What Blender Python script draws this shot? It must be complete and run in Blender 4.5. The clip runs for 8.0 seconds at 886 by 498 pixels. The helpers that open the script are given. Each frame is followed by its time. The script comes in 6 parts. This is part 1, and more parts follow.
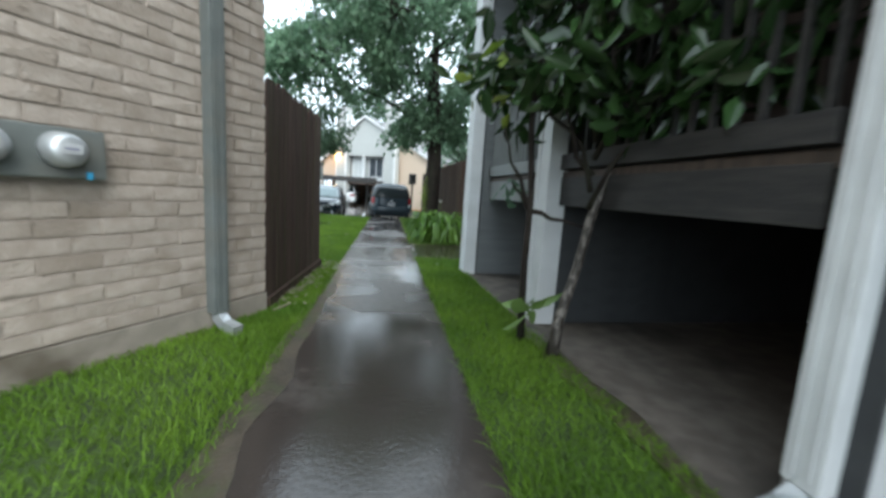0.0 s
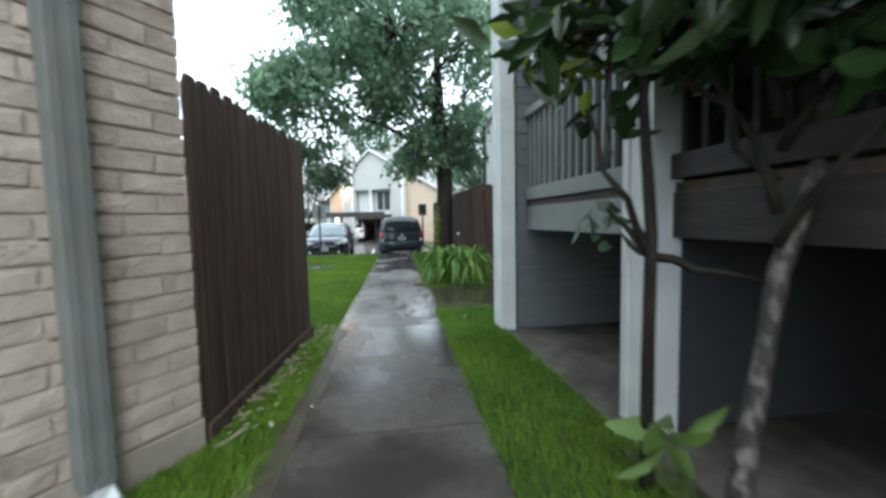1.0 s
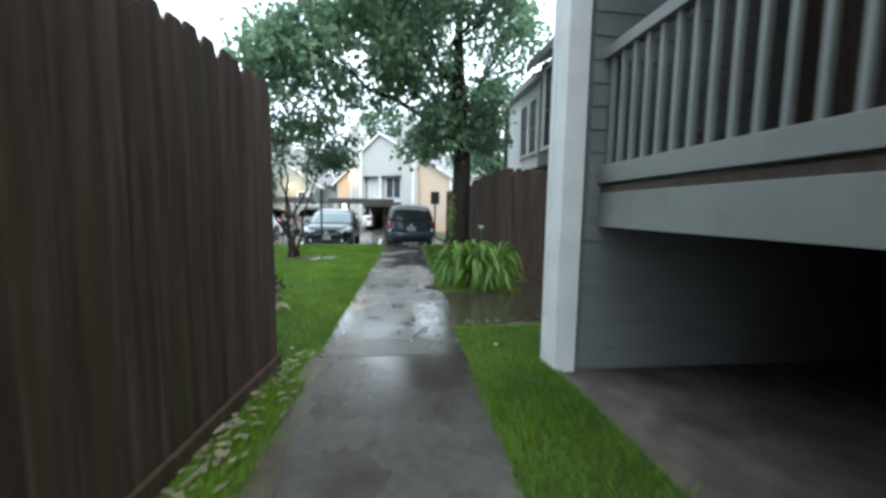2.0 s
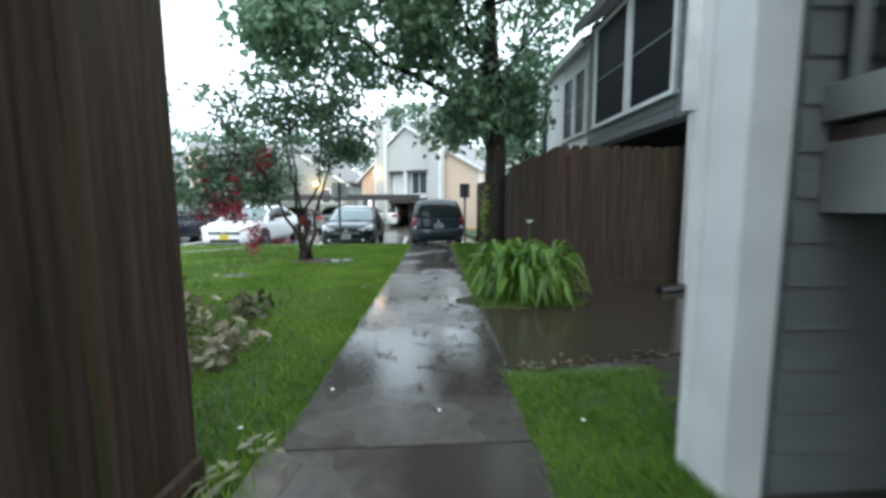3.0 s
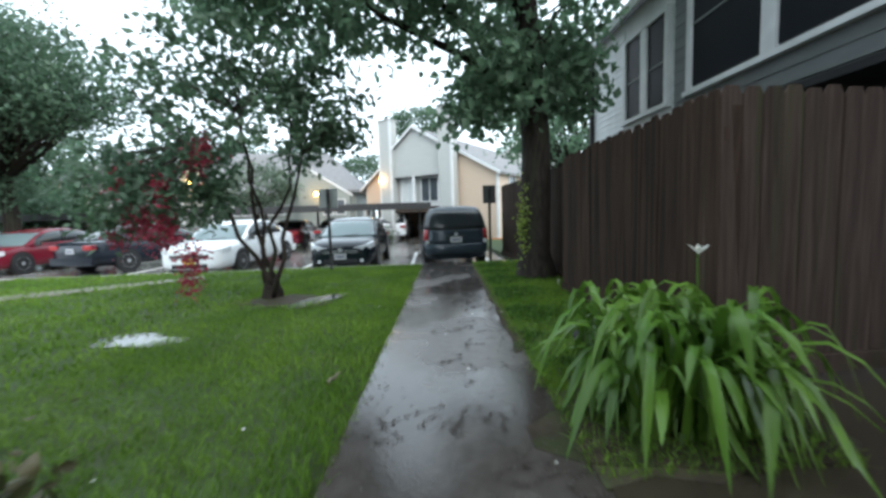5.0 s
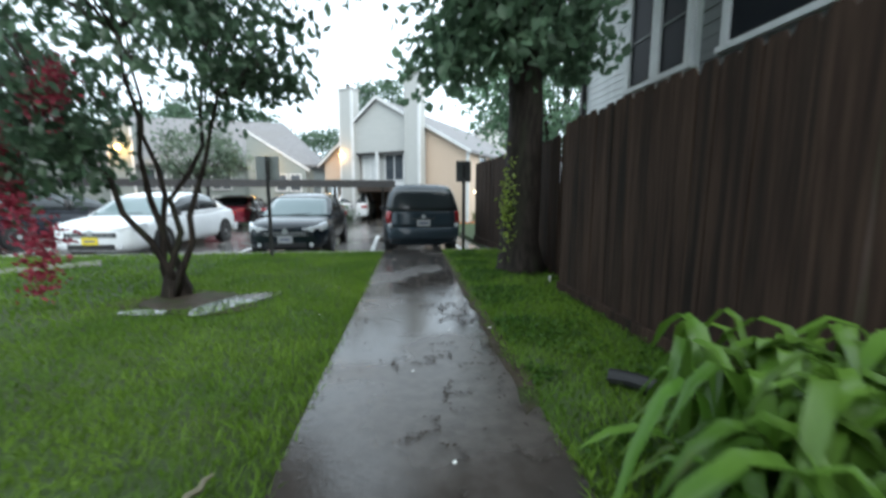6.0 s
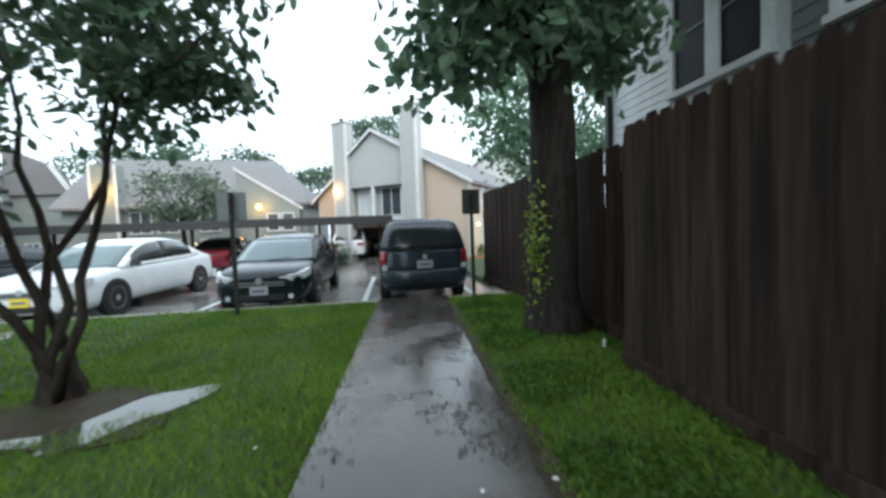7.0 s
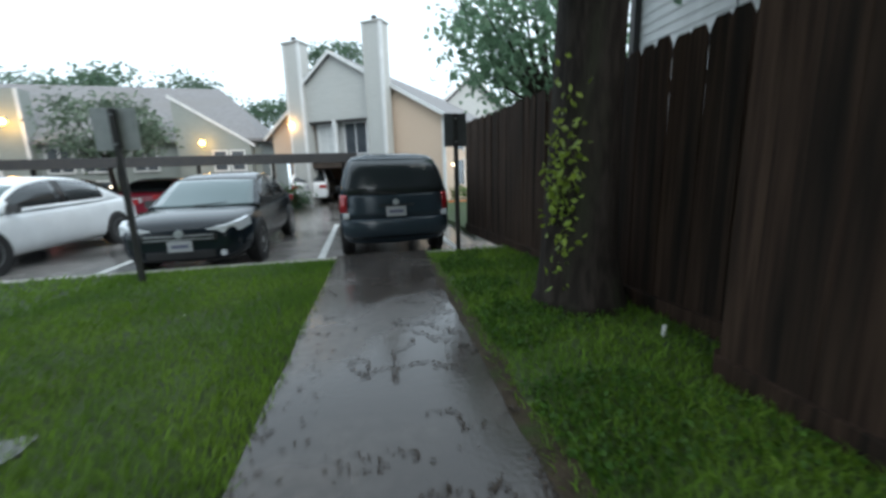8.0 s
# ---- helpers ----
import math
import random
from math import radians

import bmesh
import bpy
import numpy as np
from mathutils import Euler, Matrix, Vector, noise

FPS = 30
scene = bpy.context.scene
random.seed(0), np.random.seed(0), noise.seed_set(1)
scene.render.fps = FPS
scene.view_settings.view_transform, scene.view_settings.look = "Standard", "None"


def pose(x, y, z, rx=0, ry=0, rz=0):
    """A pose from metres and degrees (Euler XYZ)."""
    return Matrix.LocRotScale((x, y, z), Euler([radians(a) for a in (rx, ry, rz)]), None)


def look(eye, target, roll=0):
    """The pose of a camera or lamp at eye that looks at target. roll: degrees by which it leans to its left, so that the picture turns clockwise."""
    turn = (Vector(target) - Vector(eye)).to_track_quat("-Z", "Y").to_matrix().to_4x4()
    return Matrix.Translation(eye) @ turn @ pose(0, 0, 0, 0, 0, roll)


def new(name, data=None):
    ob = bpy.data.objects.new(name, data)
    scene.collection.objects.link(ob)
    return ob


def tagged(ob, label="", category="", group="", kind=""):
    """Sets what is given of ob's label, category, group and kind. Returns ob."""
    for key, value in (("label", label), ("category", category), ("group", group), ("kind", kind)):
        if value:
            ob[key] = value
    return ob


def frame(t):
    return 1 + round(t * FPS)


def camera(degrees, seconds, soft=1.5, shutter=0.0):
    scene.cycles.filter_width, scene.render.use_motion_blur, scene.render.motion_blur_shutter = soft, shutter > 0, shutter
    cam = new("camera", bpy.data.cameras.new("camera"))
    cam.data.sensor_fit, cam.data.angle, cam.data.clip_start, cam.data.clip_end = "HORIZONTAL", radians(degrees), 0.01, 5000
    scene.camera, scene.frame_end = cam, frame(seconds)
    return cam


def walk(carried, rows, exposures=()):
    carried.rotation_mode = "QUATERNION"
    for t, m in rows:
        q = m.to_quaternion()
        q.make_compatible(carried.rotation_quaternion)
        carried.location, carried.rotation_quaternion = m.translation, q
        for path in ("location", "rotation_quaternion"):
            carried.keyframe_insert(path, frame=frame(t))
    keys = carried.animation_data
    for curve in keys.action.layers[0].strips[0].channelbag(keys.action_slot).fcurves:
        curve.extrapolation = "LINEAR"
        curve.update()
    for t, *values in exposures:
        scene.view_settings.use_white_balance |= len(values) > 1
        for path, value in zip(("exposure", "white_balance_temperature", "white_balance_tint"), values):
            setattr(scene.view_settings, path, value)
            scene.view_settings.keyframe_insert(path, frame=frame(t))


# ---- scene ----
cam = camera(96.7, 8.0, soft=3.0, shutter=0.5)
PATH = [
    (0, (0.0, 0.0, 1.2), (0.735, 3.891, 0.634), 3.54),
    (0.5, (0.019, 0.698, 1.222), (0.638, 4.556, 0.369), 2.89),
    (1, (0.104, 1.422, 1.275), (0.709, 5.364, 0.978), -1.20),
    (1.5, (0.104, 2.141, 1.283), (0.754, 6.08, 1.032), 2.49),
    (1.7, (0.117, 2.402, 1.268), (0.664, 6.343, 0.858), 0.97),
    (2.8, (0.222, 3.986, 1.208), (0.648, 7.952, 0.907), 1.92),
    (3, (0.232, 4.256, 1.176), (0.473, 8.226, 0.75), -0.17),
    (3.5, (0.235, 4.931, 1.204), (0.292, 8.922, 0.945), -0.46),
    (4, (0.164, 5.619, 1.235), (0.388, 9.593, 0.838), 1.61),
    (4.5, (0.198, 6.335, 1.229), (0.459, 10.31, 0.872), -2.91),
    (4.7, (0.191, 6.586, 1.222), (0.28, 10.57, 0.873), -1.59),
    (5.8, (0.167, 8.097, 1.187), (0.616, 12.057, 0.85), -1.47),
    (6, (0.197, 8.352, 1.156), (0.692, 12.286, 0.628), 0.09),
    (6.5, (0.203, 9.075, 1.204), (0.746, 12.986, 0.567), 1.79),
    (7, (0.299, 9.807, 1.221), (0.794, 13.771, 1.017), -2.12),
    (7.5, (0.314, 10.519, 1.182), (0.909, 14.443, 0.679), 4.09),
    (8, (0.38, 11.228, 1.148), (1.146, 15.076, 0.367), -1.78),
]
walk(cam, [(t, look(eye, target, roll)) for t, eye, target, roll in PATH],
     exposures=[(0.0, 1.2), (1.0, 1.28), (1.6, 1.32), (3.0, 1.15), (4.5, 0.92), (6.5, 0.80), (8.0, 0.46)])

# ---- world and sun: overcast evening after rain ----
world = bpy.data.worlds.new("overcast_sky")
scene.world = world
world.use_nodes = True
wn, wl = world.node_tree.nodes, world.node_tree.links
wn.clear()
sky = wn.new("ShaderNodeTexSky")
sky.sky_type, sky.sun_disc = "NISHITA", False
sky.sun_elevation, sky.sun_rotation = radians(42), radians(155)
sky.air_density, sky.dust_density = 1.0, 6.0
soften = wn.new("ShaderNodeHueSaturation")
soften.inputs["Saturation"].default_value = 0.3
cover = wn.new("ShaderNodeMix")
cover.data_type = "RGBA"
cover.inputs[0].default_value = 0.7
cover.inputs[7].default_value = (8.4, 10.3, 11.8, 1)
back = wn.new("ShaderNodeBackground")
back.inputs["Strength"].default_value = 0.15
wout = wn.new("ShaderNodeOutputWorld")
wl.new(sky.outputs[0], soften.inputs["Color"])
wl.new(soften.outputs[0], cover.inputs[6])
wl.new(cover.outputs[2], back.inputs["Color"])
wl.new(back.outputs[0], wout.inputs["Surface"])

sun = new("sun", bpy.data.lights.new("sun", "SUN"))
sun.data.energy, sun.data.angle, sun.data.color = 1.0, radians(70), (0.97, 1.0, 0.98)
sun.matrix_world = look((12, -26, 26), (0, 0, 0))


# ---- helpers of this scene ----
def thing(name, label, category, at=(0, 0, 0), rz=0.0, group="", kind=""):
    ob = new(name)
    ob.empty_display_size = 0.1
    ob.matrix_basis = pose(*at, 0, 0, rz)
    return tagged(ob, label, category, group, kind)


def part(name, bm, material, parent, label="", smooth=False):
    me = bpy.data.meshes.new(name)
    bm.to_mesh(me)
    bm.free()
    return meshed(name, me, material, parent, label, smooth)


def meshed(name, me, material, parent, label="", smooth=False):
    if material and not me.materials:
        me.materials.append(material)
    if smooth:
        me.polygons.foreach_set("use_smooth", [True] * len(me.polygons))
    ob = new(name, me)
    ob.parent = parent
    return tagged(ob, label) if label else ob


def arrays(name, verts, faces, material, parent=None, label="", smooth=False):
    """A mesh object from numpy arrays: verts (n, 3), faces (m, k)."""
    me = bpy.data.meshes.new(name)
    k = faces.shape[1]
    me.vertices.add(len(verts))
    me.vertices.foreach_set("co", verts.astype(np.float32).ravel())
    me.loops.add(faces.size)
    me.loops.foreach_set("vertex_index", faces.astype(np.int32).ravel())
    me.polygons.add(len(faces))
    me.polygons.foreach_set("loop_start", np.arange(0, faces.size, k, dtype=np.int32))
    me.update(calc_edges=True)
    return meshed(name, me, material, parent, label, smooth)


def box(x0, x1, y0, y1, z0, z1, bevel=0.0, bm=None):
    own = bm is None
    bm = bm or bmesh.new()
    vs = [bm.verts.new((x, y, z)) for z in (z0, z1) for x, y in ((x0, y0), (x1, y0), (x1, y1), (x0, y1))]
    for f in ((3, 2, 1, 0), (4, 5, 6, 7), (0, 1, 5, 4), (1, 2, 6, 5), (2, 3, 7, 6), (3, 0, 4, 7)):
        bm.faces.new([vs[i] for i in f])
    if bevel and own:
        bmesh.ops.bevel(bm, geom=bm.edges[:], offset=bevel, segments=2, affect="EDGES", profile=0.6)
    return bm


def prism(points, y0, y1, bm=None):
    """An x-z outline drawn out along y."""
    bm = bm or bmesh.new()
    a = [bm.verts.new((x, y0, z)) for x, z in points]
    b = [bm.verts.new((x, y1, z)) for x, z in points]
    n = len(points)
    bm.faces.new(a)
    bm.faces.new(b[::-1])
    for i in range(n):
        bm.faces.new((a[i], b[i], b[(i + 1) % n], a[(i + 1) % n]))
    bmesh.ops.recalc_face_normals(bm, faces=bm.faces[:])
    return bm


def plate(points, z0, z1):
    """An x-y outline drawn out along z."""
    bm = bmesh.new()
    a = [bm.verts.new((x, y, z0)) for x, y in points]
    b = [bm.verts.new((x, y, z1)) for x, y in points]
    n = len(points)
    bm.faces.new(a[::-1])
    bm.faces.new(b)
    for i in range(n):
        bm.faces.new((a[i], a[(i + 1) % n], b[(i + 1) % n], b[i]))
    bmesh.ops.recalc_face_normals(bm, faces=bm.faces[:])
    return bm


def tube(points, radii, seg=8, bm=None, wobble=0.0):
    bm = bm or bmesh.new()
    pts = [Vector(p) for p in points]
    rings = []
    for i, p in enumerate(pts):
        d = (pts[min(i + 1, len(pts) - 1)] - pts[max(i - 1, 0)]).normalized()
        u = d.orthogonal().normalized() if abs(d.z) < 0.9 else (Vector((1, 0, 0)) - d * d.x).normalized()
        v = d.cross(u)
        ring = []
        for k in range(seg):
            a = 2 * math.pi * k / seg
            r = radii[i] * (1 + wobble * noise.noise(Vector((p.x * 3 + math.cos(a) * 2, p.y * 3 + math.sin(a) * 2, p.z * 2.5))))
            ring.append(bm.verts.new(p + (u * math.cos(a) + v * math.sin(a)) * r))
        rings.append(ring)
    for r0, r1 in zip(rings, rings[1:]):
        for k in range(seg):
            bm.faces.new((r0[k], r0[(k + 1) % seg], r1[(k + 1) % seg], r1[k]))
    bm.faces.new(rings[0][::-1])
    bm.faces.new(rings[-1])
    return bm


def wander(p0, p1, n, amount, rng):
    """n + 1 points from p0 to p1 with a natural bend."""
    p0, p1 = Vector(p0), Vector(p1)
    out = []
    for i in range(n + 1):
        f = i / n
        j = amount * math.sin(math.pi * f)
        out.append(p0.lerp(p1, f) + Vector((rng.uniform(-j, j), rng.uniform(-j, j), rng.uniform(-j, j) * 0.5)))
    return out


# ---- materials ----
def material(name, colour, rough=0.6, metal=0.0, second=None, scale=6.0, detail=6.0, mix=(0.4, 0.65), bump=0.0, bump_scale=40.0,
             stain=None, stain_scale=0.7, stain_mix=(0.5, 0.7), per_object=0.0, stretch=(1, 1, 1), rough2=None, coat=0.0, spec=0.5, per_island=0.0):
    m = bpy.data.materials.new(name)
    m.use_nodes = True
    n, l = m.node_tree.nodes, m.node_tree.links
    b = n["Principled BSDF"]
    b.inputs["Roughness"].default_value, b.inputs["Metallic"].default_value = rough, metal
    b.inputs["Coat Weight"].default_value = coat
    b.inputs["Specular IOR Level"].default_value = spec
    co = n.new("ShaderNodeTexCoord")
    mp = n.new("ShaderNodeMapping")
    mp.inputs["Scale"].default_value = stretch
    l.new(co.outputs["Object"], mp.inputs["Vector"])
    geo = n.new("ShaderNodeObjectInfo")
    shift = n.new("ShaderNodeVectorMath")
    shift.operation = "ADD"
    l.new(mp.outputs[0], shift.inputs[0])
    times = n.new("ShaderNodeMath")
    times.operation = "MULTIPLY"
    times.inputs[1].default_value = 37.0 if per_object else 0.0
    l.new(geo.outputs["Random"], times.inputs[0])
    l.new(times.outputs[0], shift.inputs[1])

    def grain(sc, de=6.0):
        t = n.new("ShaderNodeTexNoise")
        t.inputs["Scale"].default_value, t.inputs["Detail"].default_value = sc, de
        l.new(shift.outputs[0], t.inputs["Vector"])
        return t.outputs["Fac"]

    def ramp(value, lo, hi):
        r = n.new("ShaderNodeMapRange")
        r.inputs[1].default_value, r.inputs[2].default_value = lo, hi
        l.new(value, r.inputs[0])
        return r.outputs[0]

    def blend(f, a, c):
        x = n.new("ShaderNodeMix")
        x.data_type = "RGBA"
        l.new(f, x.inputs[0])
        for s, v in ((6, a), (7, c)):
            if isinstance(v, tuple):
                x.inputs[s].default_value = (*v, 1)
            else:
                l.new(v, x.inputs[s])
        return x.outputs[2]

    c = colour
    f = ramp(grain(scale, detail), *mix)
    if second:
        c = blend(f, colour, second)
    if stain:
        c = blend(ramp(grain(stain_scale, 4.0), *stain_mix), c, stain)
    for amount, source in ((per_object, geo.outputs["Random"]), (per_island, None)):
        if amount:
            if source is None:
                g = n.new("ShaderNodeNewGeometry")
                source = g.outputs["Random Per Island"]
            h = n.new("ShaderNodeHueSaturation")
            v = n.new("ShaderNodeMapRange")
            v.inputs[3].default_value, v.inputs[4].default_value = 1 - amount, 1 + amount
            l.new(source, v.inputs[0])
            l.new(v.outputs[0], h.inputs["Value"])
            if isinstance(c, tuple):
                h.inputs["Color"].default_value = (*c, 1)
            else:
                l.new(c, h.inputs["Color"])
            c = h.outputs[0]
    if isinstance(c, tuple):
        b.inputs["Base Color"].default_value = (*c, 1)
    else:
        l.new(c, b.inputs["Base Color"])
    if rough2 is not None:
        rr = n.new("ShaderNodeMapRange")
        rr.inputs[1].default_value, rr.inputs[2].default_value = stain_mix
        rr.inputs[3].default_value, rr.inputs[4].default_value = rough, rough2
        l.new(grain(stain_scale, 4.0), rr.inputs[0])
        l.new(rr.outputs[0], b.inputs["Roughness"])
    if bump:
        bn = n.new("ShaderNodeBump")
        bn.inputs["Strength"].default_value, bn.inputs["Distance"].default_value = bump, 0.01
        l.new(grain(bump_scale, 5.0), bn.inputs["Height"])
        l.new(bn.outputs[0], b.inputs["Normal"])
    return m


def leafy(name, colour, second, rough=0.45, through_light=0.3, spec=0.5):
    m = material(name, colour, rough, second=second, scale=1.2, detail=3, mix=(0.35, 0.65), per_island=0.35, spec=spec)
    n, l = m.node_tree.nodes, m.node_tree.links
    b, out = n["Principled BSDF"], n["Material Output"]
    t = n.new("ShaderNodeBsdfTranslucent")
    link = b.inputs["Base Color"].links[0]
    l.new(link.from_socket, t.inputs["Color"])
    x = n.new("ShaderNodeMixShader")
    x.inputs[0].default_value = through_light
    l.new(b.outputs[0], x.inputs[1])
    l.new(t.outputs[0], x.inputs[2])
    l.new(x.outputs[0], out.inputs["Surface"])
    return m


def glowing(name, colour, strength):
    m = bpy.data.materials.new(name)
    m.use_nodes = True
    b = m.node_tree.nodes["Principled BSDF"]
    b.inputs["Base Color"].default_value = (*colour, 1)
    b.inputs["Emission Color"].default_value = (*colour, 1)
    b.inputs["Emission Strength"].default_value = strength
    return m


M_ASPHALT = material("wet_parking_concrete", (0.19, 0.178, 0.168), 0.2, second=(0.25, 0.235, 0.225), scale=3, bump=0.12, bump_scale=90, stain=(0.10, 0.096, 0.092), stain_scale=0.45, stain_mix=(0.45, 0.62), rough2=0.04)
# soil kept dark so gaps between grass blades read as shade
M_SOIL = material("lawn_soil", (0.030, 0.050, 0.013), 0.9, second=(0.04, 0.072, 0.016), scale=4, bump=0.8, bump_scale=60, stain=(0.04, 0.05, 0.02), stain_scale=0.9, stain_mix=(0.55, 0.75))
M_GRASS = leafy("grass_blades", (0.088, 0.18, 0.016), (0.15, 0.26, 0.027), 0.6, 0.35, 0.3)
M_CONCRETE = material("wet_concrete", (0.050, 0.042, 0.037), 0.30, second=(0.076, 0.065, 0.058), scale=13, detail=9.0, mix=(0.38, 0.62), bump=0.14, bump_scale=45, stain=(0.040, 0.033, 0.029), stain_scale=0.9, stain_mix=(0.42, 0.56), rough2=0.03, per_object=0.08)
M_BAYFLOOR = material("damp_dirty_concrete", (0.078, 0.064, 0.052), 0.8, second=(0.12, 0.10, 0.083), scale=6, bump=0.3, bump_scale=70, stain=(0.03, 0.025, 0.02), stain_scale=1.3)
# deck timber darkened to stand for shade; also lent to a door sill
M_SHADETIMBER = material("timber_shade_dark", (0.02, 0.019, 0.0185), 0.65, second=(0.034, 0.031, 0.029), scale=5, stretch=(5, 0.6, 5), bump=0.3, bump_scale=20)
# siding grey darkened to stand for the shade under the deck
M_GREYSHADE = material("grey_paint_shade_dark", (0.03, 0.032, 0.034), 0.7, second=(0.04, 0.042, 0.044), scale=4)
M_MUD = material("wet_mud", (0.045, 0.035, 0.025), 0.4, second=(0.08, 0.063, 0.045), scale=7, bump=0.6, bump_scale=40, stain=(0.05, 0.065, 0.022), stain_scale=5)
M_DRYCON = material("bare_concrete", (0.17, 0.15, 0.13), 0.6, second=(0.22, 0.20, 0.17), scale=8, bump=0.3, bump_scale=80, stain=(0.10, 0.085, 0.07), stain_scale=1.5)
M_BARESOIL = material("bare_wet_soil", (0.03, 0.023, 0.016), 0.75, second=(0.055, 0.043, 0.03), scale=9, bump=0.8, bump_scale=35, stain=(0.03, 0.045, 0.014), stain_scale=4, spec=0.15)
M_MULCH = material("dark_mulch", (0.022, 0.017, 0.013), 0.35, second=(0.048, 0.04, 0.031), scale=14, bump=1.0, bump_scale=30, stain=(0.03, 0.045, 0.015), stain_scale=3)
M_WATER = material("muddy_water", (0.034, 0.027, 0.019), 0.17, second=(0.042, 0.034, 0.024), scale=2, bump=0.08, bump_scale=9)
M_PUDDLE = material("clear_puddle", (0.05, 0.06, 0.045), 0.03, second=(0.06, 0.06, 0.05), scale=2, bump=0.03, bump_scale=12)
M_BRICK = material("painted_brick", (0.295, 0.25, 0.21), 0.75, second=(0.35, 0.303, 0.258), scale=9, bump=0.9, bump_scale=45, stain=(0.225, 0.185, 0.148), stain_scale=3.5, stain_mix=(0.5, 0.72), per_object=0.045)
M_MORTAR = material("painted_mortar", (0.285, 0.242, 0.203), 0.85, second=(0.33, 0.285, 0.243), scale=14, bump=0.5, bump_scale=60)
M_PLINTH = material("stained_plinth", (0.20, 0.175, 0.145), 0.75, second=(0.25, 0.22, 0.185), scale=5, bump=0.3, bump_scale=50, stain=(0.085, 0.07, 0.05), stain_scale=1.6, stain_mix=(0.5, 0.65))
M_WOOD = material("dark_wet_wood", (0.024, 0.014, 0.010), 0.85, second=(0.056, 0.034, 0.023), scale=5, mix=(0.35, 0.7), bump=0.5, bump_scale=18, stretch=(6, 6, 0.5), stain=(0.011, 0.008, 0.006), stain_scale=1.6, stain_mix=(0.48, 0.68), per_object=0.15, spec=0.18)
M_WOODL = material("weathered_brown_wood", (0.034, 0.021, 0.016), 0.75, second=(0.080, 0.053, 0.042), scale=5, mix=(0.35, 0.7), bump=0.5, bump_scale=18, stretch=(6, 6, 0.5), stain=(0.042, 0.040, 0.018), stain_scale=1.3, stain_mix=(0.52, 0.66), per_object=0.10, spec=0.18)
M_WHITE = material("white_paint", (0.56, 0.57, 0.57), 0.5, second=(0.64, 0.65, 0.65), scale=3, bump=0.1, bump_scale=25, stain=(0.44, 0.45, 0.45), stain_scale=1.4, stain_mix=(0.6, 0.8))
M_GREY = material("grey_siding_paint", (0.12, 0.128, 0.128), 0.6, second=(0.145, 0.153, 0.152), scale=4, bump=0.2, bump_scale=30, stretch=(0.4, 0.4, 2), per_object=0.07)
M_TRIMGREY = material("grey_beam_paint", (0.19, 0.20, 0.195), 0.6, second=(0.22, 0.232, 0.225), scale=3, bump=0.15, bump_scale=30, stain=(0.14, 0.145, 0.14), stain_scale=1.5)
# near-black colour stands for shade in recesses and under overhangs
M_SHADEWALL = material("recess_shade_dark", (0.014, 0.014, 0.016), 0.85, second=(0.02, 0.02, 0.023), scale=3, bump=0.2)
M_METAL = material("grey_painted_metal", (0.105, 0.118, 0.112), 0.5, 0.0, second=(0.135, 0.148, 0.142), scale=6, stain=(0.12, 0.12, 0.105), stain_scale=3)
M_GALV = material("galvanised_metal", (0.42, 0.44, 0.45), 0.4, 0.6, second=(0.5, 0.52, 0.53), scale=12)
M_DARKMETAL = material("dark_steel", (0.035, 0.035, 0.037), 0.5, 0.3, second=(0.05, 0.045, 0.042), scale=14)
M_SCREEN = material("dark_window_screen", (0.010, 0.011, 0.015), 0.5, second=(0.015, 0.016, 0.020), scale=60, spec=0.15)
M_PANE = material("window_glass", (0.05, 0.06, 0.07), 0.06, second=(0.07, 0.08, 0.09), scale=1.5)
M_CURTAIN = material("pale_blind", (0.5, 0.52, 0.52), 0.8, second=(0.58, 0.6, 0.6), scale=2, stretch=(1, 1, 12))
M_RED = material("dark_red_door_paint", (0.070, 0.008, 0.007), 0.65, second=(0.09, 0.012, 0.010), scale=4)
M_SHINGLE = material("grey_shingles", (0.15, 0.148, 0.152), 0.8, second=(0.205, 0.202, 0.206), scale=7, bump=0.5, bump_scale=24, stretch=(1, 1, 3), stain=(0.165, 0.16, 0.158), stain_scale=0.4)
M_PEACH = material("peach_brick", (0.50, 0.385, 0.295), 0.8, second=(0.56, 0.445, 0.35), scale=14, bump=0.3, bump_scale=40, stretch=(1, 1, 3))
M_HOUSEGREY = material("pale_grey_siding", (0.37, 0.38, 0.37), 0.7, second=(0.42, 0.43, 0.415), scale=9, stretch=(0.3, 0.3, 6), bump=0.2, bump_scale=12)
M_GREENGREY = material("greygreen_siding", (0.20, 0.225, 0.215), 0.7, second=(0.24, 0.265, 0.25), scale=9, stretch=(0.3, 0.3, 6), bump=0.2, bump_scale=12)
M_BARK = material("wet_bark", (0.016, 0.012, 0.010), 0.8, second=(0.036, 0.029, 0.024), scale=8, bump=1.0, bump_scale=22, stretch=(2.5, 2.5, 0.5), stain=(0.026, 0.028, 0.017), stain_scale=2, spec=0.18)
M_BARKPALE = material("pale_mottled_bark", (0.03, 0.024, 0.019), 0.65, second=(0.15, 0.132, 0.115), scale=13, mix=(0.48, 0.6), bump=0.8, bump_scale=30, stretch=(2, 2, 0.8))
M_LEAF = leafy("tree_leaves", (0.125, 0.215, 0.135), (0.19, 0.305, 0.19), 0.5, 0.6)
M_LEAFDARK = leafy("myrtle_leaves", (0.065, 0.12, 0.075), (0.10, 0.17, 0.10), 0.45, 0.5)
M_LEAFBIG = leafy("glossy_large_leaves", (0.018, 0.042, 0.014), (0.032, 0.07, 0.02), 0.22, 0.2)
